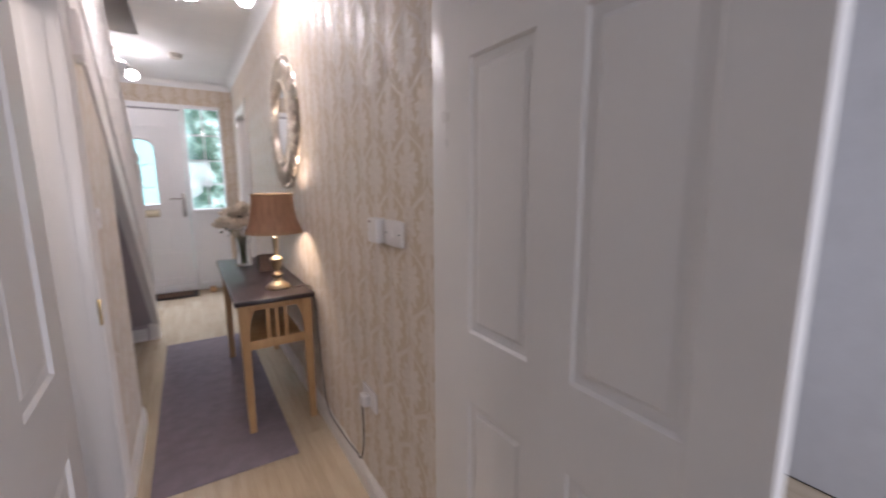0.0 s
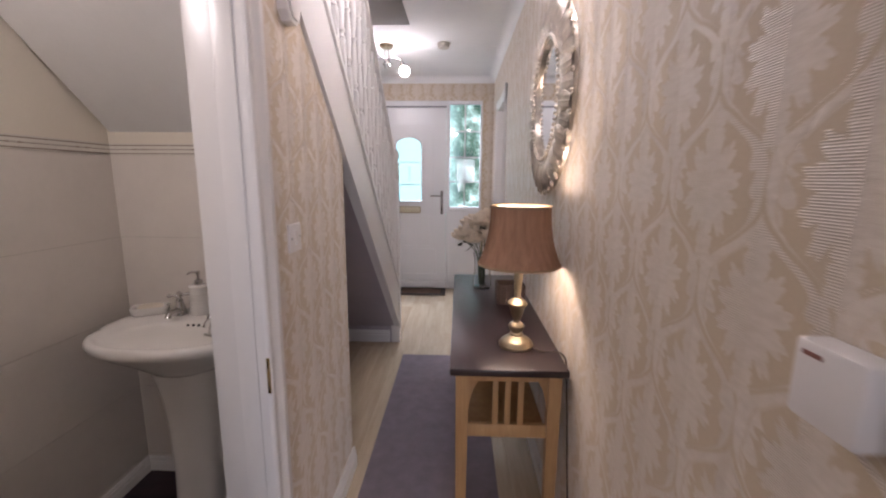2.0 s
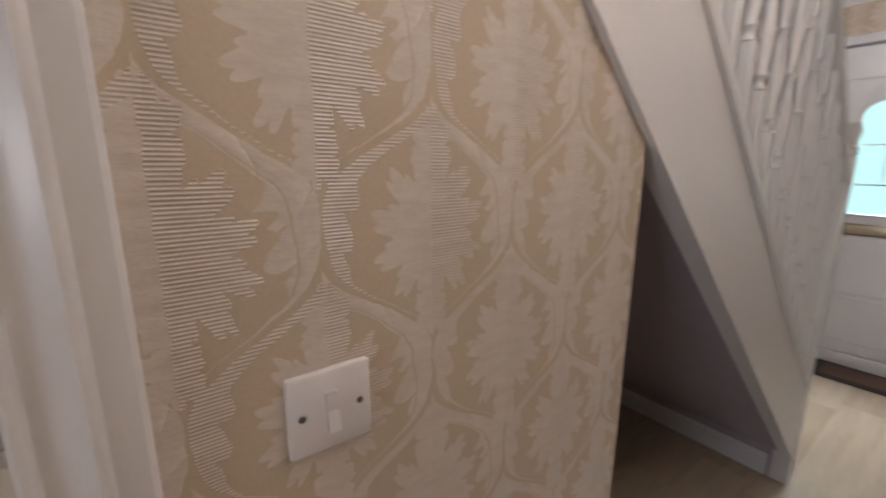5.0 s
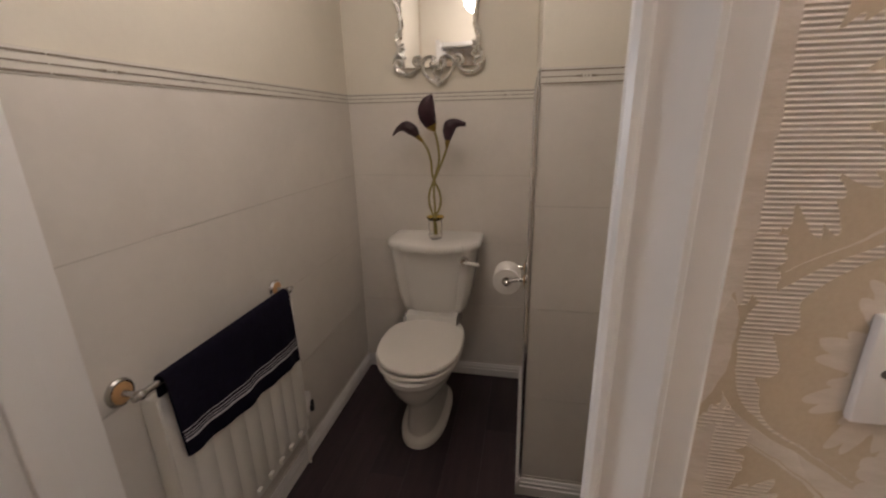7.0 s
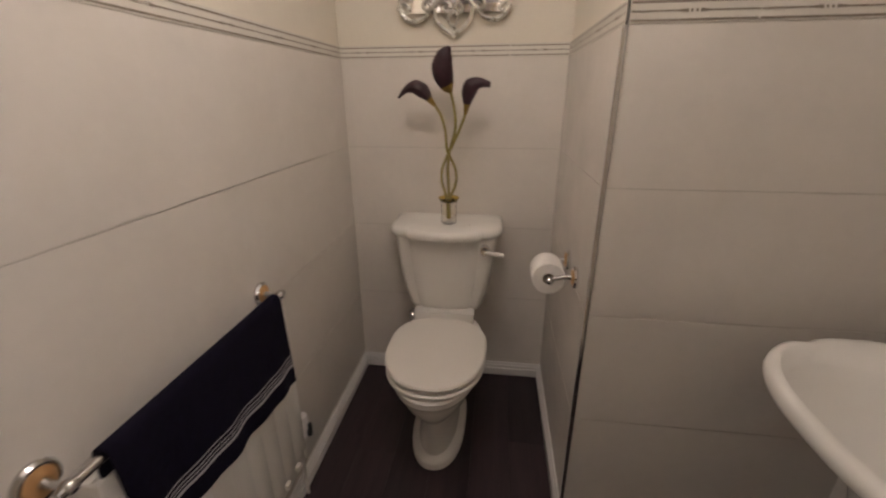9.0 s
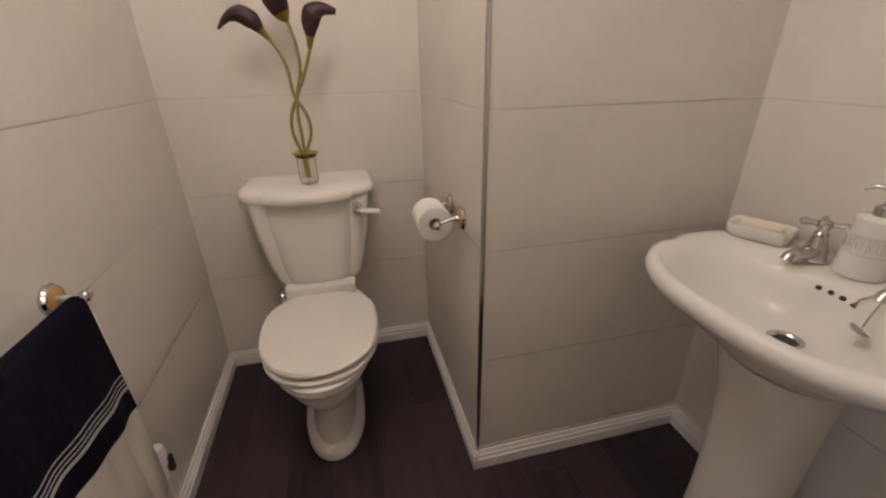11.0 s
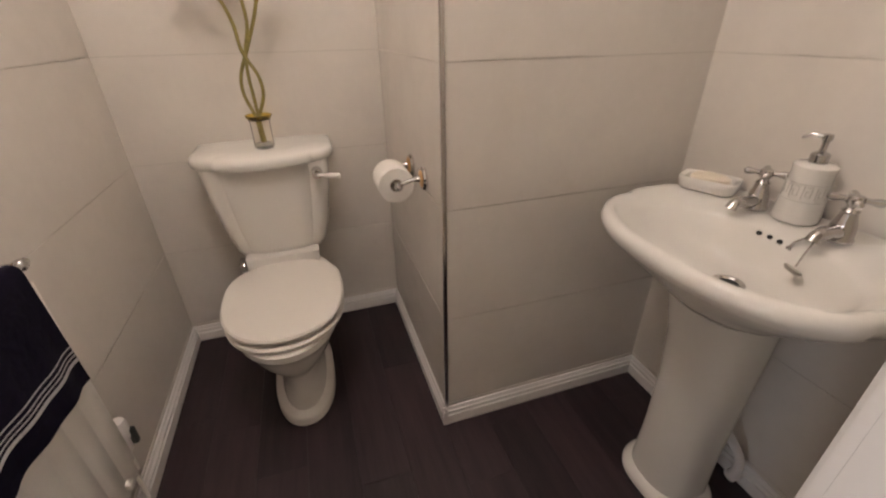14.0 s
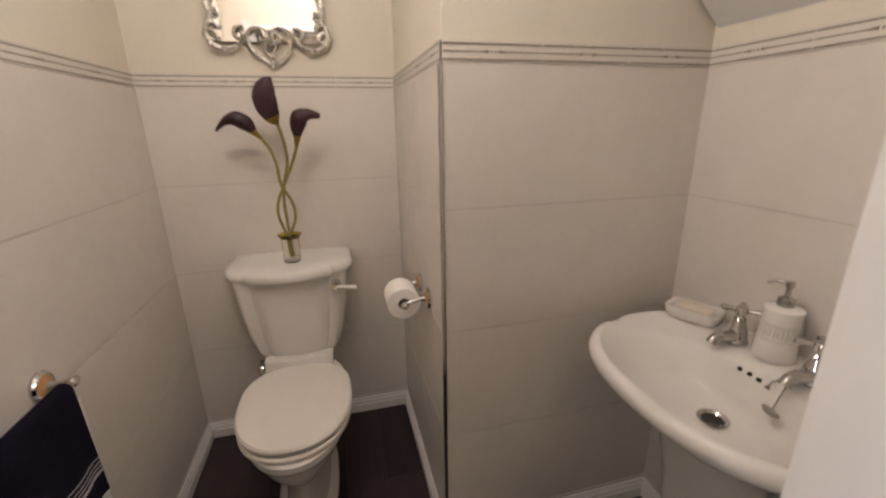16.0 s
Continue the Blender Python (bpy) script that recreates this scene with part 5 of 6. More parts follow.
def soap_dispenser():
    x, y, z = -0.634, 2.903, 0.825
    ob = thing("soap_dispenser", (x, y, z), "white ceramic soap dispenser with a key pattern and chrome pump", "soap dispenser")
    bm = bmesh.new()
    lathe(bm, [(0.0, 0), (0.043, 0), (0.045, 0.005), (0.040, 0.06), (0.0375, 0.11), (0.039, 0.116), (0.039, 0.122), (0.034, 0.126), (0.016, 0.128), (0.0, 0.128)], (x, y, z), 32)
    body = part("bottle", bm, CERAMIC, ob)
    KEY = paint("grey_key_pattern", (0.56, 0.53, 0.49), 0.5, 0.1, 60, 0.1)
    for zz in (0.050, 0.088):
        bm = bmesh.new()
        tube(bm, [(x + (0.0415 - 0.00004 * zz) * math.cos(a), y + 0.0412 * math.sin(a), z + zz) for a in (2 * math.pi * i / 40 for i in range(41))], 0.0009, 5)
        part("band", bm, KEY, body)
    for k in range(11):
        a0 = 2 * math.pi * k / 11
        bm = bmesh.new()
        walk_ = [(0, 0.055), (0, 0.083), (0.36, 0.083), (0.36, 0.062), (0.14, 0.062), (0.14, 0.074), (0.25, 0.074)]
        r = 0.0405
        tube(bm, [(x + r * math.cos(a0 + t), y + r * math.sin(a0 + t), z + h) for t, h in walk_], 0.0011, 5)
        part("key_motif", bm, KEY, body)
    bm = bmesh.new()
    lathe(bm, [(0.0, 0.126), (0.017, 0.127), (0.017, 0.145), (0.012, 0.149), (0.006, 0.152), (0.006, 0.172), (0.009, 0.174), (0.009, 0.186), (0.0, 0.188)], (x, y, z), 20)
    pump = part("pump", bm, CHROME, ob, "chrome pump top")
    bm = bmesh.new()
    tube(bm, [(x, y, z + 0.181), (x - 0.022, y - 0.012, z + 0.183), (x - 0.036, y - 0.018, z + 0.174)], [0.005, 0.0045, 0.0035], 10)
    part("nozzle", bm, CHROME, pump)


soap_dispenser()


def soap_dish():
    x, y, z = -0.842, 2.880, 0.826
    ob = thing("soap_dish", (x, y, z), "white ceramic soap dish with a bar of cream soap", "soap dish")

    TURN = Matrix.Translation((x, y, 0)) @ Matrix.Rotation(radians(26), 4, "Z") @ Matrix.Translation((-x, -y, 0))

    def rr(hw, hd, zz):
        return [tuple(TURN @ Vector(p)) for p in oval(x, y, hw, hd, zz, 36, 5.0)]
    bm = bmesh.new()
    loft(bm, [rr(0.060, 0.036, z), rr(0.066, 0.041, z + 0.006), rr(0.070, 0.045, z + 0.030), rr(0.068, 0.043, z + 0.034), rr(0.058, 0.035, z + 0.030), rr(0.052, 0.030, z + 0.016)])
    part("dish", bm, CERAMIC, ob)
    bm = bmesh.new()
    loft(bm, [[tuple(TURN @ Vector(p)) for p in oval(x, y, a, b, z + h, 28, 2.6)] for a, b, h in ((0.034, 0.018, 0.0165), (0.047, 0.026, 0.026), (0.047, 0.026, 0.034), (0.034, 0.016, 0.042))])
    part("soap_bar", bm, paint("cream_soap", (0.74, 0.66, 0.55), 0.45, 0.03, 12, 0.05), ob, "bar of cream soap")


soap_dish()


def radiator():
    x0, x1, z0, z1 = -0.97, -0.378, 0.20, 0.785
    ob = thing("radiator", ((x0 + x1) / 2, 1.32, z0), "white enamelled panel radiator under the towel rail", "radiator")
    bm = bmesh.new()
    prof = []
    flutes = 9
    step = (x1 - x0) / flutes
    for i in range(flutes):
        a = x0 + i * step
        for u, d in ((0.06, 0.0), (0.18, 0.009), (0.5, 0.010), (0.82, 0.009), (0.94, 0.0)):
            prof.append((a + u * step, 1.332 + d))
    rings = []
    for z, k in ((z0 + 0.02, 0.0), (z0 + 0.045, 0.0), (z0 + 0.06, 1.0), (z1 - 0.06, 1.0), (z1 - 0.045, 0.0), (z1 - 0.02, 0.0)):
        rings.append([(x, 1.332 + (y - 1.332) * k, z) for x, y in prof])
    loft(bm, rings, closed=False, caps=False)
    box(bm, x0, x1, 1.318, 1.3315, z0, z1, 0.004)
    part("front_panel", bm, RADIATOR, ob)
    bm = bmesh.new()
    box(bm, x0, x1, 1.300, 1.318, z1 - 0.02, z1 + 0.004, 0.003)
    for i in range(24):
        xx = x0 + 0.02 + i * (x1 - x0 - 0.04) / 23
        box(bm, xx - 0.004, xx + 0.004, 1.303, 1.315, z1 + 0.003, z1 + 0.006)
    part("top_grille", bm, RADIATOR, ob)
    for xx in (x0 + 0.003, x1 - 0.003):
        bm = bmesh.new()
        box(bm, xx - 0.004, xx + 0.004, 1.286, 1.336, z0 + 0.01, z1 + 0.002, 0.002)
        part("side_cheek", bm, RADIATOR, ob)
    for k in range(flutes - 1):
        bm = bmesh.new()
        xx = x0 + (k + 1) * step
        box(bm, xx - 0.011, xx + 0.011, 1.331, 1.345, z0 + 0.024, z0 + 0.044, 0.003)
        part("weld_tab", bm, RADIATOR, ob)
    bm = bmesh.new()
    tube(bm, [(x0 - 0.022, 1.304, 0.0), (x0 - 0.022, 1.304, 0.22), (x0 - 0.03, 1.318, 0.27), (x0 - 0.03, 1.318, 0.29)], 0.006, 10)
    tube(bm, [(x0 - 0.03, 1.318, z0 + 0.06), (x0 + 0.005, 1.318, z0 + 0.06)], 0.010, 10)
    valve = part("pipe", bm, RADIATOR, ob, "white painted feed pipe")
    bm = bmesh.new()
    lathe(bm, [(0.0, 0.0), (0.013, 0.0), (0.013, 0.025), (0.019, 0.03), (0.02, 0.075), (0.017, 0.085), (0.0, 0.087)], (x0 - 0.03, 1.318, 0.27), 18)
    part("valve_cap", bm, PLASTIC, valve)
    bm = bmesh.new()
    box(bm, x0 - 0.042, x0 - 0.026, 1.330, 1.345, 0.27, 0.32, 0.003)
    part("valve_marking", bm, BLACK, valve, "dark valve marking")
    for xx in (x0 + 0.1, x1 - 0.1):
        bm = bmesh.new()
        box(bm, xx - 0.015, xx + 0.015, 1.28, 1.318, z0 + 0.05, z1 - 0.1)
        part("wall_bracket", bm, RADIATOR, ob)


radiator()


def rose_plate(bm_c, bm_w, at, axis):
    """A round chrome mount with a pine disc set in it, facing along the axis."""
    turn = Vector((0, 0, 1)).rotation_difference(Vector(axis)).to_matrix().to_4x4()
    lathe(bm_c, [(0.0, 0.0), (0.033, 0.0), (0.034, 0.006), (0.030, 0.012), (0.026, 0.012), (0.026, 0.009), (0.0, 0.009)], at, 28, turn)
    lathe(bm_w, [(0.0, 0.009), (0.0255, 0.009), (0.0255, 0.012), (0.020, 0.0155), (0.010, 0.017), (0.0, 0.017)], at, 24, turn)


def towel_rail():
    ob = thing("towel_rail", (-0.65, WY0, 0.832), "chrome towel rail with round pine wall mounts", "towel rail")
    z = 0.832
    for x in (-0.343, -0.955):
        c, w = bmesh.new(), bmesh.new()
        rose_plate(c, w, (x, WY0, z), (0, 1, 0))
        tube(c, [(x, WY0 + 0.012, z), (x, WY0 + 0.028, z), (x, WY0 + 0.050, z)], [0.011, 0.0065, 0.0065], 12)
        bmesh.ops.create_icosphere(c, subdivisions=2, radius=0.013, matrix=Matrix.Translation((x, WY0 + 0.060, z)))
        mount = part("mount", c, CHROME, ob)
        part("pine_disc", w, PINE, mount, "varnished pine disc")
    bm = bmesh.new()
    tube(bm, [(-0.325, WY0 + 0.060, z), (-0.973, WY0 + 0.060, z)], 0.008, 14)
    part("bar", bm, CHROME, ob)


towel_rail()


def towel():
    """A folded hand towel hung over the rail, with pale stripes near its hem."""
    ob = thing("hand_towel", (-0.62, 1.345, 0.6), "navy hand towel with grey stripes hung over the rail", "towel")
    z, yb = 0.832, WY0 + 0.060
    x0, x1 = -0.395, -0.925

    def line(x, r):
        u = (x - x0) / (x1 - x0)
        wob = 0.004 * math.sin(u * 17 + 1) + 0.003 * math.sin(u * 31)
        front = z - 0.214 - 0.062 * u - 0.006 * math.sin(u * 5)
        pts = [(yb - 0.016 - r * 0.2, z - 0.20), (yb - 0.014 - r, z - 0.10), (yb - 0.011 - r, z - 0.02)]
        for k in range(7):
            a = math.pi * k / 6
            pts.append((yb - (0.011 + r) * math.cos(a), z + (0.011 + r) * math.sin(a)))
        for k in range(1, 15):
            t = k / 14
            pts.append((yb + 0.011 + r + 0.012 * t + wob * t, z + (front - z) * t))
        return [(x, y, q) for y, q in pts]
    xs = [x0 + (x1 - x0) * i / 36 for i in range(37)]
    bm = bmesh.new()
    loft(bm, [line(x, 0.007) for x in xs], closed=False, caps=False)
    loft(bm, [line(x, 0.000) for x in xs], closed=False, caps=False)
    for x in (xs[0], xs[-1]):
        loft(bm, [line(x, 0.007), line(x, 0.0)], closed=False, caps=False)
    a = [line(x, 0.007)[-1] for x in xs]
    b = [line(x, 0.0)[-1] for x in xs]
    loft(bm, [a, b], closed=False, caps=False)
    part("cloth", bm, NAVY, ob)
    for t0, t1 in ((0.655, 0.667), (0.70, 0.712), (0.735, 0.747), (0.77, 0.800)):
        bm = bmesh.new()
        rows = []
        for x in xs:
            pts = line(x, 0.0082)
            p, q = Vector(pts[9]), Vector(pts[-1])
            rows.append([p.lerp(q, t0), p.lerp(q, (t0 + t1) / 2) + Vector((0, 0.0006, 0)), p.lerp(q, t1)])
        loft(bm, rows, closed=False, caps=False)
        part("stripe", bm, STRIPE, ob, "woven grey stripe")
    return ob


towel()


def roll_holder():
    ob = thing("toilet_roll_holder", (-1.247, PY, 0.832), "chrome toilet roll holder with pine wall mounts", "toilet roll holder")
    z = 0.832
    yr = PY - 0.080
    for x in (-1.32, -1.175):
        c, w = bmesh.new(), bmesh.new()
        rose_plate(c, w, (x, PY, z), (0, -1, 0))
        tube(c, curve_points([(x, PY - 0.012, z), (x, PY - 0.035, z), (x, PY - 0.06, z - 0.006), (x, yr, z - 0.012)], 8), [0.012, 0.008, 0.0065, 0.006, 0.006, 0.006, 0.006, 0.0065, 0.007], 12)
        bmesh.ops.create_icosphere(c, subdivisions=2, radius=0.0135, matrix=Matrix.Translation((x + (0.004 if x > -1.25 else -0.004), yr, z - 0.014)))
        mount = part("mount", c, CHROME, ob)
        part("pine_disc", w, PINE, mount, "varnished pine disc")
    bm = bmesh.new()
    tube(bm, [(-1.32, yr, z - 0.014), (-1.175, yr, z - 0.014)], 0.006, 10)
    part("spindle", bm, CHROME, ob)
    ob = thing("toilet_roll", (-1.247, yr, z - 0.020), "white toilet roll on the chrome holder", "toilet roll")
    bm = bmesh.new()
    turn = Matrix.Rotation(radians(90), 4, "Y")
    rings = [(0.019, -0.05), (0.051, -0.05), (0.053, -0.047), (0.053, 0.047), (0.051, 0.05), (0.019, 0.05)]
    m = Matrix.Translation((-1.247, yr, z - 0.020)) @ turn
    loft(bm, [[m @ Vector((r * math.cos(a), r * math.sin(a), h)) for a in (2 * math.pi * i / 40 for i in range(40))] for r, h in rings + rings[:1]], caps=False)
    part("paper", bm, paint("white_tissue", (0.80, 0.77, 0.73), 0.95, 0.03, 40, 0.3, grain=200), ob)
    bm = bmesh.new()
    loft(bm, [[m @ Vector((r * math.cos(a), r * math.sin(a), h)) for a in (2 * math.pi * i / 24 for i in range(24))] for r, h in ((0.0185, -0.049), (0.0185, 0.049), (0.0172, 0.049), (0.0172, -0.049), (0.0185, -0.049))], caps=False)
    part("card_core", bm, paint("grey_card", (0.35, 0.29, 0.23), 0.9), ob, "brown card core")


roll_holder()


def lily_vase():
    x, y, z = -1.62, 1.745, 0.858
    ob = thing("lily_vase", (x, y, z), "small glass vase with three dark purple calla lilies on the cistern", "vase")
    bm = bmesh.new()
    lathe(bm, [(0.0, 0), (0.030, 0), (0.032, 0.004), (0.032, 0.07), (0.033, 0.092), (0.043, 0.106), (0.041, 0.107), (0.0315, 0.094), (0.0300, 0.07), (0.0300, 0.010), (0.0, 0.008)], (x, y, z), 32)
    part("vase_glass", bm, clear("clear_vase_glass", (1.0, 0.99, 0.96), 0.02, 1.18), ob).visible_shadow = False
    bm = bmesh.new()
    lathe(bm, [(0.0325, 0.096), (0.0425, 0.1085), (0.044, 0.107), (0.0335, 0.093), (0.0325, 0.096)], (x, y, z), 32)
    part("amber_rim", bm, clear("amber_glass", (0.82, 0.60, 0.14), 0.08), ob, "amber glass rim").visible_shadow = False
    STEM = paint("olive_stem", (0.26, 0.21, 0.06), 0.5, 0.25, 40, 0.15)
    PURPLE = paint("dark_purple_spathe", (0.034, 0.009, 0.015), 0.5, 0.45, 30, 0.2)
    THROAT = paint("yellow_green_throat", (0.24, 0.15, 0.02), 0.5, 0.25, 40, 0.15)
    # for each lily: the stem as offsets along y and z, the spine of its flower from the stem's end, the girth along that spine
    plans = (
        ([(0.0, 0.02), (0.004, 0.10), (0.030, 0.17), (0.026, 0.23), (-0.006, 0.30), (-0.014, 0.37), (-0.030, 0.425), (-0.054, 0.463)],
         [(0, 0), (-0.020, 0.022), (-0.042, 0.050), (-0.072, 0.066), (-0.108, 0.058), (-0.142, 0.028)], (0.0065, 0.012, 0.027, 0.026, 0.012, 0.0025)),
        ([(0.004, 0.02), (0.0, 0.10), (-0.002, 0.17), (-0.004, 0.23), (0.004, 0.30), (0.024, 0.37), (0.023, 0.44), (0.008, 0.512)],
         [(0, 0), (-0.012, 0.020), (-0.026, 0.055), (-0.030, 0.090), (-0.018, 0.125), (-0.002, 0.150)], (0.0075, 0.026, 0.038, 0.040, 0.030, 0.006)),
        ([(-0.004, 0.02), (-0.010, 0.10), (-0.030, 0.17), (-0.026, 0.23), (0.006, 0.30), (0.030, 0.35), (0.050, 0.395), (0.064, 0.434)],
         [(0, 0), (0.006, 0.032), (0.012, 0.068), (0.024, 0.096), (0.052, 0.108), (0.092, 0.102)], (0.0065, 0.012, 0.025, 0.030, 0.018, 0.008)))
    for i, (keys, spine, girth) in enumerate(plans):
        bm = bmesh.new()
        side = (0.012, -0.004, -0.012)[i]
        pts = curve_points([(x + side * math.sin(h * 9), y + u, z + h) for u, h in keys], 44)
        tube(bm, pts, 0.0055, 8)
        part("stem", bm, STEM, ob)
        base = Vector(pts[-1])
        lean = 0.25
        mid_ = curve_points([tuple(base + Vector((lean * v, u, v))) for u, v in spine], 30)
        count = 30
        rings = []
        for k, p in enumerate(mid_):
            p = Vector(p)
            f = k / (len(mid_) - 1) * (len(girth) - 1)
            n_ = min(int(f), len(girth) - 2)
            r = girth[n_] + (girth[n_ + 1] - girth[n_]) * (f - n_)
            a_ = Vector(mid_[max(0, k - 1)])
            b_ = Vector(mid_[min(len(mid_) - 1, k + 1)])
            up = (b_ - a_).normalized()
            across = up.cross(Vector((1, 0, 0))).normalized()
            fwd = across.cross(up).normalized()
            ring = []
            for q in range(count + 1):
                # a rolled sheet: the last turn laps over the first, its rim curling outward
                a = 2 * math.pi * 1.16 * q / count + 0.6 + i
                rr_ = r * (0.90 + 0.16 * q / count) + 0.0012 * math.sin(9 * a) * (k / 30)
                ring.append(p + across * math.cos(a) * rr_ + fwd * math.sin(a) * rr_ * 0.8)
            rings.append(ring)
        for name, k0, k1, mat_ in (("throat", 0, 7, THROAT), ("spathe", 7, len(rings) - 1, PURPLE)):
            bm = bmesh.new()
            loft(bm, rings[k0:k1 + 1], closed=False, caps=False)
            part(name, bm, mat_, ob, "yellow-green flower throat" if name == "throat" else "dark purple lily spathe", smooth=60)


lily_vase()


def ornate_mirror():
    """A rococo silver mirror: scrolled rails, corner curls and a pierced shell below."""
    x = WX + 0.002
    yc, y0, y1, z0, z1 = 1.747, 1.570, 1.923, 1.66, 2.20
    ob = thing("ornate_mirror", (x, yc, 1.57), "small rococo wall mirror in a scrolled silver frame", "mirror")
    bm = bmesh.new()
    box(bm, x, x + 0.010, y0, y1, z0, z1)
    part("mirror_glass", bm, MIRROR, ob, "clear mirror glass", smooth=0)
    FR = paint("silver_leaf", (0.62, 0.60, 0.56), 0.28, 0.25, 40, 0.2, 1.0)
    d = x + 0.018

    def scroll(keys, r0=0.009, r1=0.004, n_=26):
        bm = bmesh.new()
        pts = curve_points([(d + (k[2] if len(k) > 2 else 0.0), yc + k[0], k[1]) for k in keys], n_)
        tube(bm, pts, [r0 + (r1 - r0) * i / n_ for i in range(n_ + 1)], 8)
        part("scroll", bm, FR, ob)

    def curl(cy, cz, r, turns, start, sgn):
        bm = bmesh.new()
        pts = []
        k = 30
        for i in range(k + 1):
            t = i / k
            a = start + sgn * turns * 2 * math.pi * t
            rr = r * (1 - 0.8 * t)
            pts.append((d + 0.006 * t, yc + cy + rr * math.cos(a), cz + rr * math.sin(a)))
        tube(bm, pts, [0.0085 - 0.004 * i / k for i in range(k + 1)], 8)
        part("curl", bm, FR, ob)
    for s in (-1, 1):
        # wavy side rails
        scroll([(s * 0.165, 1.70), (s * 0.188, 1.76), (s * 0.172, 1.84), (s * 0.182, 1.92), (s * 0.170, 2.0), (s * 0.186, 2.09), (s * 0.165, 2.17)], 0.010, 0.009)
        scroll([(s * 0.185, 1.74, 0.004), (s * 0.196, 1.79, 0.008), (s * 0.178, 1.83, 0.004)], 0.008, 0.004, 14)
        scroll([(s * 0.180, 1.90, 0.004), (s * 0.198, 1.95, 0.008), (s * 0.180, 2.0, 0.004)], 0.008, 0.004, 14)
        # lower corner: a big C from the side to the foot
        scroll([(s * 0.178, 1.755), (s * 0.205, 1.70), (s * 0.198, 1.655), (s * 0.160, 1.632), (s * 0.115, 1.642), (s * 0.085, 1.675)], 0.011, 0.007)
        curl(s * 0.098, 1.682, 0.024, 1.1, math.pi / 2 + s * 0.6, -s)
        curl(s * 0.188, 1.672, 0.026, 1.0, 0.0 if s > 0 else math.pi, s)
        scroll([(s * 0.165, 1.735, 0.004), (s * 0.192, 1.722, 0.01), (s * 0.158, 1.712, 0.004)], 0.006, 0.003, 10)
        scroll([(s * 0.162, 1.760, 0.004), (s * 0.186, 1.75, 0.01), (s * 0.156, 1.742, 0.004)], 0.006, 0.003, 10)
        # shell in the middle of the foot
        scroll([(s * 0.085, 1.672), (s * 0.055, 1.70), (s * 0.022, 1.70), (s * 0.006, 1.675)], 0.009, 0.006)
        scroll([(s * 0.075, 1.672), (s * 0.066, 1.635), (s * 0.036, 1.605), (s * 0.0, 1.582)], 0.008, 0.006)
        curl(s * 0.028, 1.672, 0.018, 1.0, math.pi / 2, s)
        scroll([(0.0, 1.665, 0.004), (s * 0.020, 1.645, 0.008), (s * 0.012, 1.62, 0.006), (0.0, 1.605, 0.004)], 0.007, 0.004, 14)
        # top, mirrored
        scroll([(s * 0.165, 2.16), (s * 0.20, 2.21), (s * 0.15, 2.235), (s * 0.09, 2.21), (0.0, 2.26)], 0.011, 0.008)
        curl(s * 0.18, 2.19, 0.026, 1.0, 0.0 if s > 0 else math.pi, -s)
    for cy, cz, r in ((0, 1.655, 0.010), (0, 1.612, 0.009), (0, 1.592, 0.010), (-0.012, 1.60, 0.008), (0.012, 1.60, 0.008), (0, 1.578, 0.007)):
        bm = bmesh.new()
        bmesh.ops.create_icosphere(bm, subdivisions=2, radius=r, matrix=Matrix.Translation((d, yc + cy, cz)))
        part("foot_bead", bm, FR, ob)
    ob.location.z -= 0.005


ornate_mirror()


def wc_light():
    x, y = -0.66, 1.80
    ob = thing("cloakroom_light", (x, y, 2.38), "small chrome ceiling light with a clear shade", "light")
    bm = bmesh.new()
    lathe(bm, [(0.0, 2.38), (0.06, 2.38), (0.06, 2.37), (0.03, 2.355), (0.012, 2.35), (0.012, 2.29), (0.0, 2.29)], (x, y, 0), 24)
    part("mount", bm, CHROME, ob)
    bm = bmesh.new()
    lathe(bm, [(0.0, 2.292), (0.016, 2.290), (0.030, 2.275), (0.033, 2.258), (0.026, 2.238), (0.012, 2.229), (0.0, 2.228)], (x, y, 0), 20)
    part("bulb", bm, glow("lit_bulb_glass", (1.0, 0.92, 0.80), 9.0), ob, "lit frosted bulb")


wc_light()

# metal trim on the boxed corner
bm = bmesh.new()
box(bm, PX - 0.006, PX + 0.005, PY - 0.005, PY + 0.006, 0.078, 1.4985, 0.002)
tagged(part("tile_trim", bm, CHROME), "thin polished metal corner trim between the tiles", "trim", "", "structure")

# ---- pieces of walls and floors ----
cache = {}


def tile_mesh(name, w, h, deep, material, key):
    """A tile in the plane of x and z, facing -y, its lower left corner at the origin."""
    if key in cache:
        return cache[key]
    bm = bmesh.new()
    b, c = 0.0020, 0.00005
    loft(bm, [[(0, 0, 0), (w, 0, 0), (w, 0, h), (0, 0, h)], [(0, -deep + c, 0), (w, -deep + c, 0), (w, -deep + c, h), (0, -deep + c, h)], [(c, -deep, b), (w - c, -deep, b), (w - c, -deep, h - b), (c, -deep, h - b)]])
    cache[key] = mesh(bm, name, material)
    return cache[key]


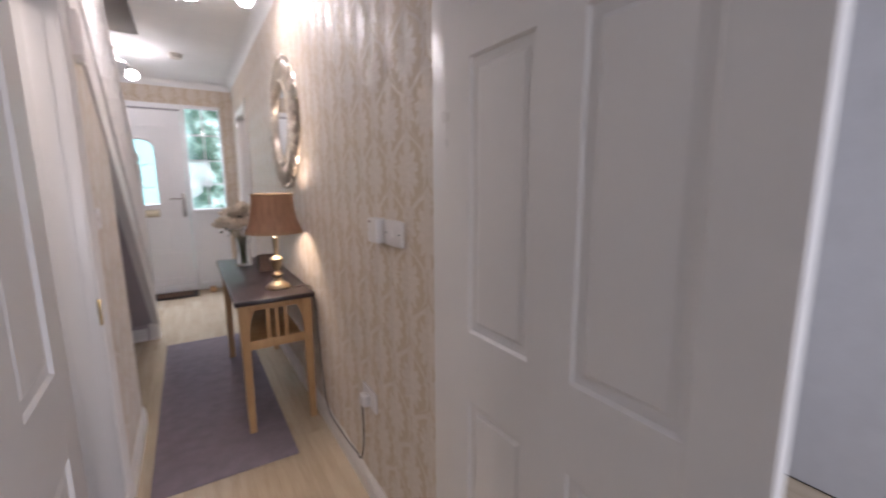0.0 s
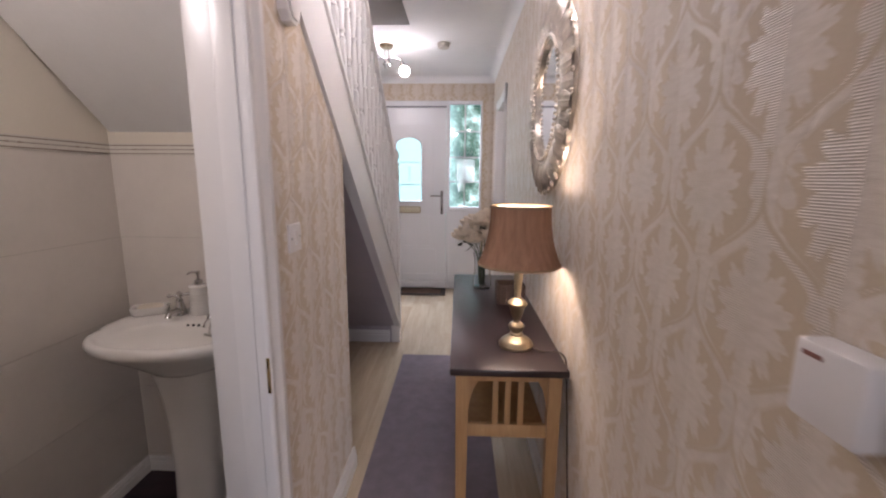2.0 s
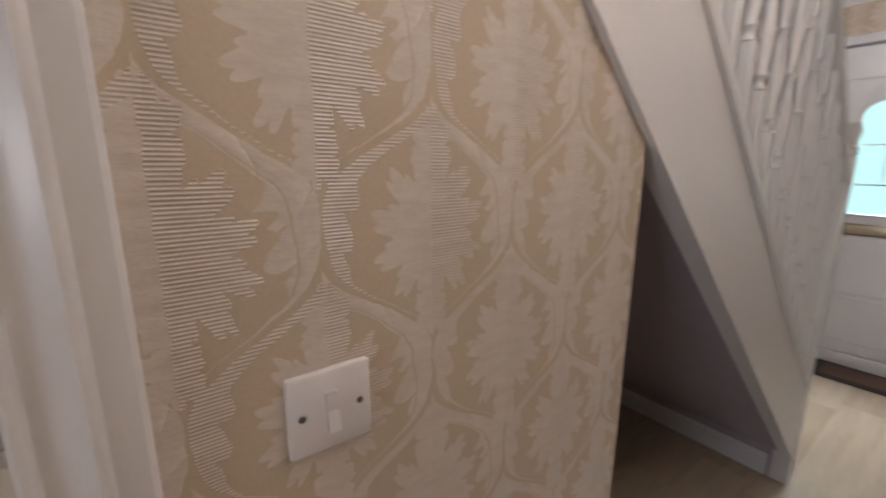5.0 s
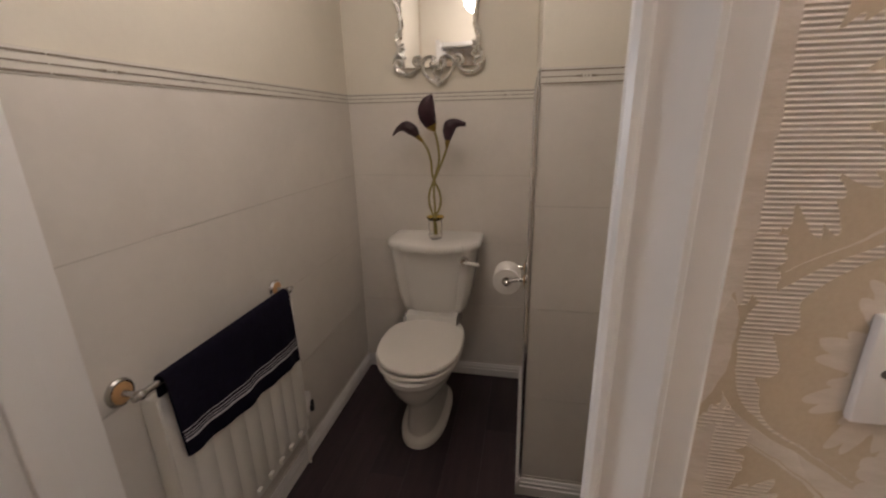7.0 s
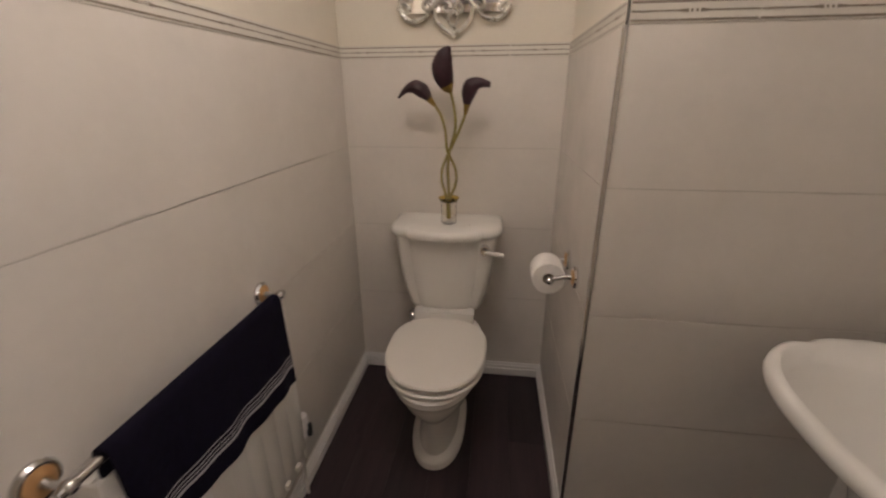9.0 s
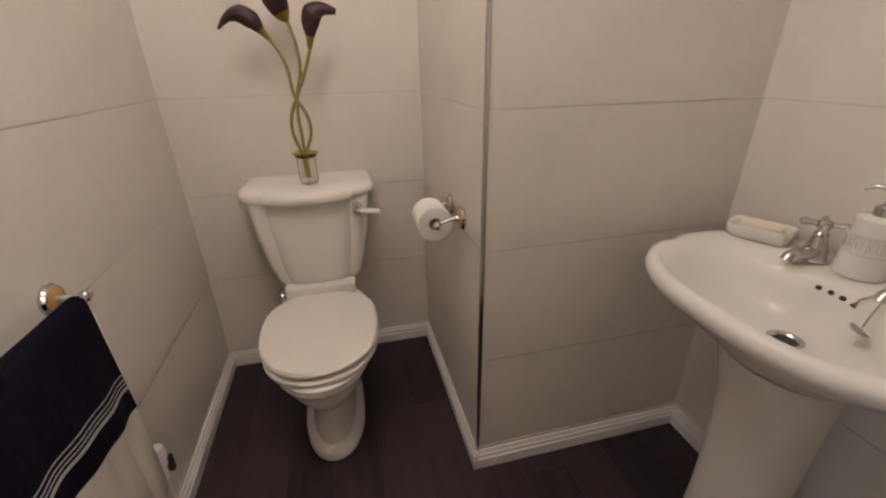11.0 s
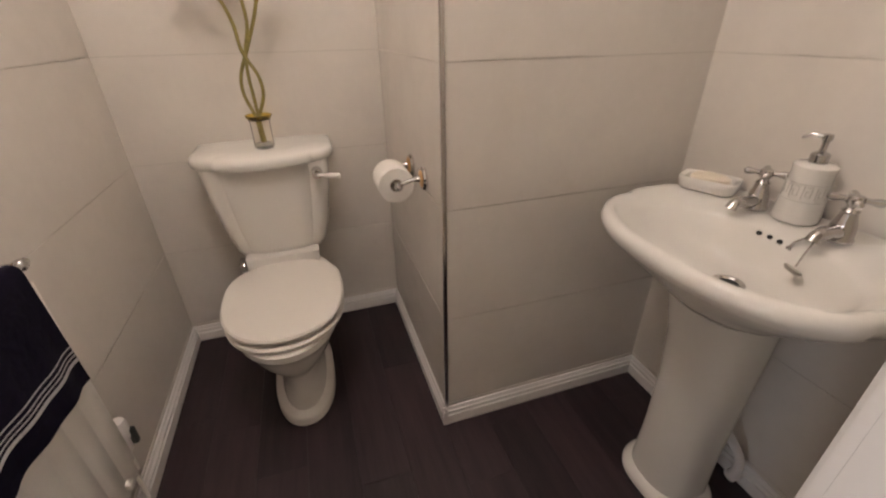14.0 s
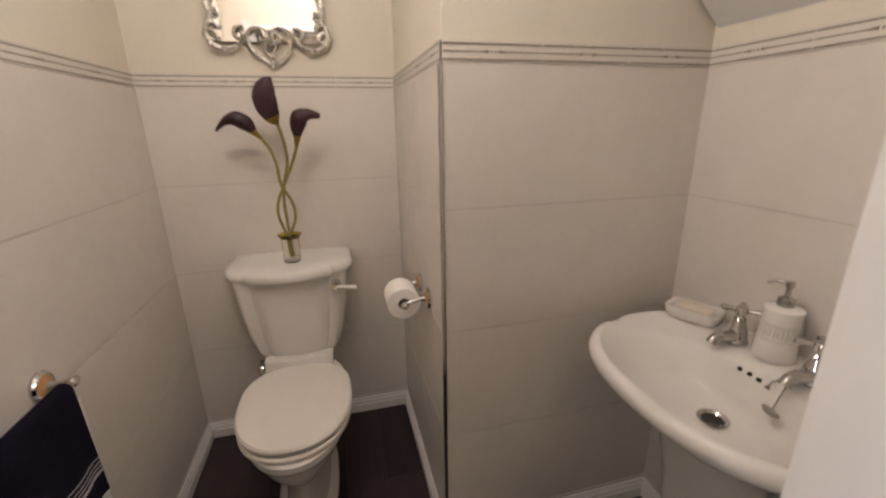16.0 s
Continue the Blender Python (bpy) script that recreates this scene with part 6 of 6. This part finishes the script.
def line_meshes(w):
    """The printed relief lines of a border tile."""
    key = ("lines", round(w, 3))
    if key not in cache:
        bm = bmesh.new()
        for z in (0.0055, 0.0395):
            box(bm, 0.002, w - 0.002, -0.0089, -0.0079, z - 0.0021, z + 0.0021)
        c = w / 2
        for a, b in ((0.002, c - 0.035), (c + 0.035, w - 0.002)):
            if b > a:
                box(bm, a, b, -0.0089, -0.0079, 0.0210, 0.0240)
        for s in (-1, 1):
            if w > 0.1:
                prism(bm, [(c + s * 0.035, 0.0210), (c + s * 0.035, 0.0240), (c + s * 0.012, 0.0262), (c + s * 0.012, 0.0190)], 1, -0.0089, -0.0079)
                box(bm, c + s * 0.005 - 0.0022, c + s * 0.005 + 0.0022, -0.0089, -0.0079, 0.0198, 0.0252)
        cache[key] = mesh(bm, "border_line", BORDER_LINE)
    return cache[key]


def tiled(wall_name, origin, angle, length, start=0.0):
    """Tiles a wall from origin along its length; angle turns +x to that way, tiles face to the right of it."""
    base = new(wall_name, mesh(box(bmesh.new(), 0, length, -0.0056, 0.0, 0, 1.547), wall_name, GROUT))
    base.matrix_basis = pose(*origin, 0, 0, angle)
    tagged(base, "cream glazed wall tiling with a grey-lined border", "wall tiles", "", "structure")
    joints = [0.0]
    x = start if start > 0 else 0.25
    while x < length - 0.01:
        joints.append(x)
        x += 0.25
    joints.append(length)
    g = 0.0
    for a, b in zip(joints, joints[1:]):
        w = b - a - 2 * g
        for z0, z1 in ((0.0, 0.090), (0.090, 0.442), (0.442, 0.796), (0.796, 1.148), (1.148, 1.4985)):
            h = z1 - z0 - 0.0032
            o = new("tile", tile_mesh("tile", w, h, 0.008, TILE, (round(w, 3), round(h, 3))))
            o.parent = base
            o.location = (a + g, 0, z0 + 0.0016)
        o = new("border_tile", tile_mesh("border_tile", w, 0.046, 0.008, BORDER, (round(w, 3), "border")))
        o.parent = base
        o.location = (a + g, 0, 1.4995)
        k = new("border_line", line_meshes(w))
        k.parent = o
    return base


tiled("wall_tiles_left", (XI - 0.005, WY0 - 0.008, 0), 180, XI - 0.005 - WX - 0.0, 0.215)
tiled("wall_tiles_back", (WX - 0.008, WY0, 0), 90, PY - WY0, 0.19)
tiled("wall_tiles_box_side", (WX, PY + 0.008, 0), 0, PX - WX - 0.006, 0.12)
tiled("wall_tiles_box_front", (PX - 0.008, PY + 0.006, 0), 90, WY1 - PY - 0.006, 0.254)
tiled("wall_tiles_right", (PX, WY1 + 0.008, 0), 0, XI - 0.005 - PX, 0.26)


def planks(parent, x0, x1, y0, y1, along, wide, long_, material, top, name="plank"):
    """Floor boards with thin joints, staggered."""
    rnd = random.Random(9)
    a0, a1, b0, b1 = (y0, y1, x0, x1) if along == "y" else (x0, x1, y0, y1)
    b = b0
    while b < b1 - 1e-4:
        be = min(b + wide, b1)
        a = a0 - rnd.uniform(0, long_)
        while a < a1 - 1e-4:
            s, e = max(a, a0), min(a + long_, a1)
            if e - s > 0.02:
                w, h = be - b - 0.0004, e - s - 0.0004
                key = (name, along, round(w, 3), round(h, 3))
                if key not in cache:
                    bm = bmesh.new()
                    dx, dy = (w, h) if along == "y" else (h, w)
                    c = 0.0005
                    loft(bm, [[(0, 0, -0.005), (dx, 0, -0.005), (dx, dy, -0.005), (0, dy, -0.005)], [(0, 0, -c), (dx, 0, -c), (dx, dy, -c), (0, dy, -c)], [(c, c, 0), (dx - c, c, 0), (dx - c, dy - c, 0), (c, dy - c, 0)]])
                    cache[key] = mesh(bm, name, material)
                o = new(name, cache[key])
                o.parent = parent
                o.location = (b, s, top) if along == "y" else (s, b, top)
            a += long_
        b = be


planks(floor, -0.02, XR, YK - 0.1, YF + 0.2, "y", 0.192, 1.285, LAMINATE, -0.001)
planks(floor, -0.905, -0.02, 3.03, YF + 0.2, "y", 0.192, 1.285, LAMINATE, -0.001)
planks(floor_wc, WX - 0.01, -0.02, WY0 - 0.01, WY1 + 0.01, "x", 0.152, 0.92, DARKFLOOR, 0.007)
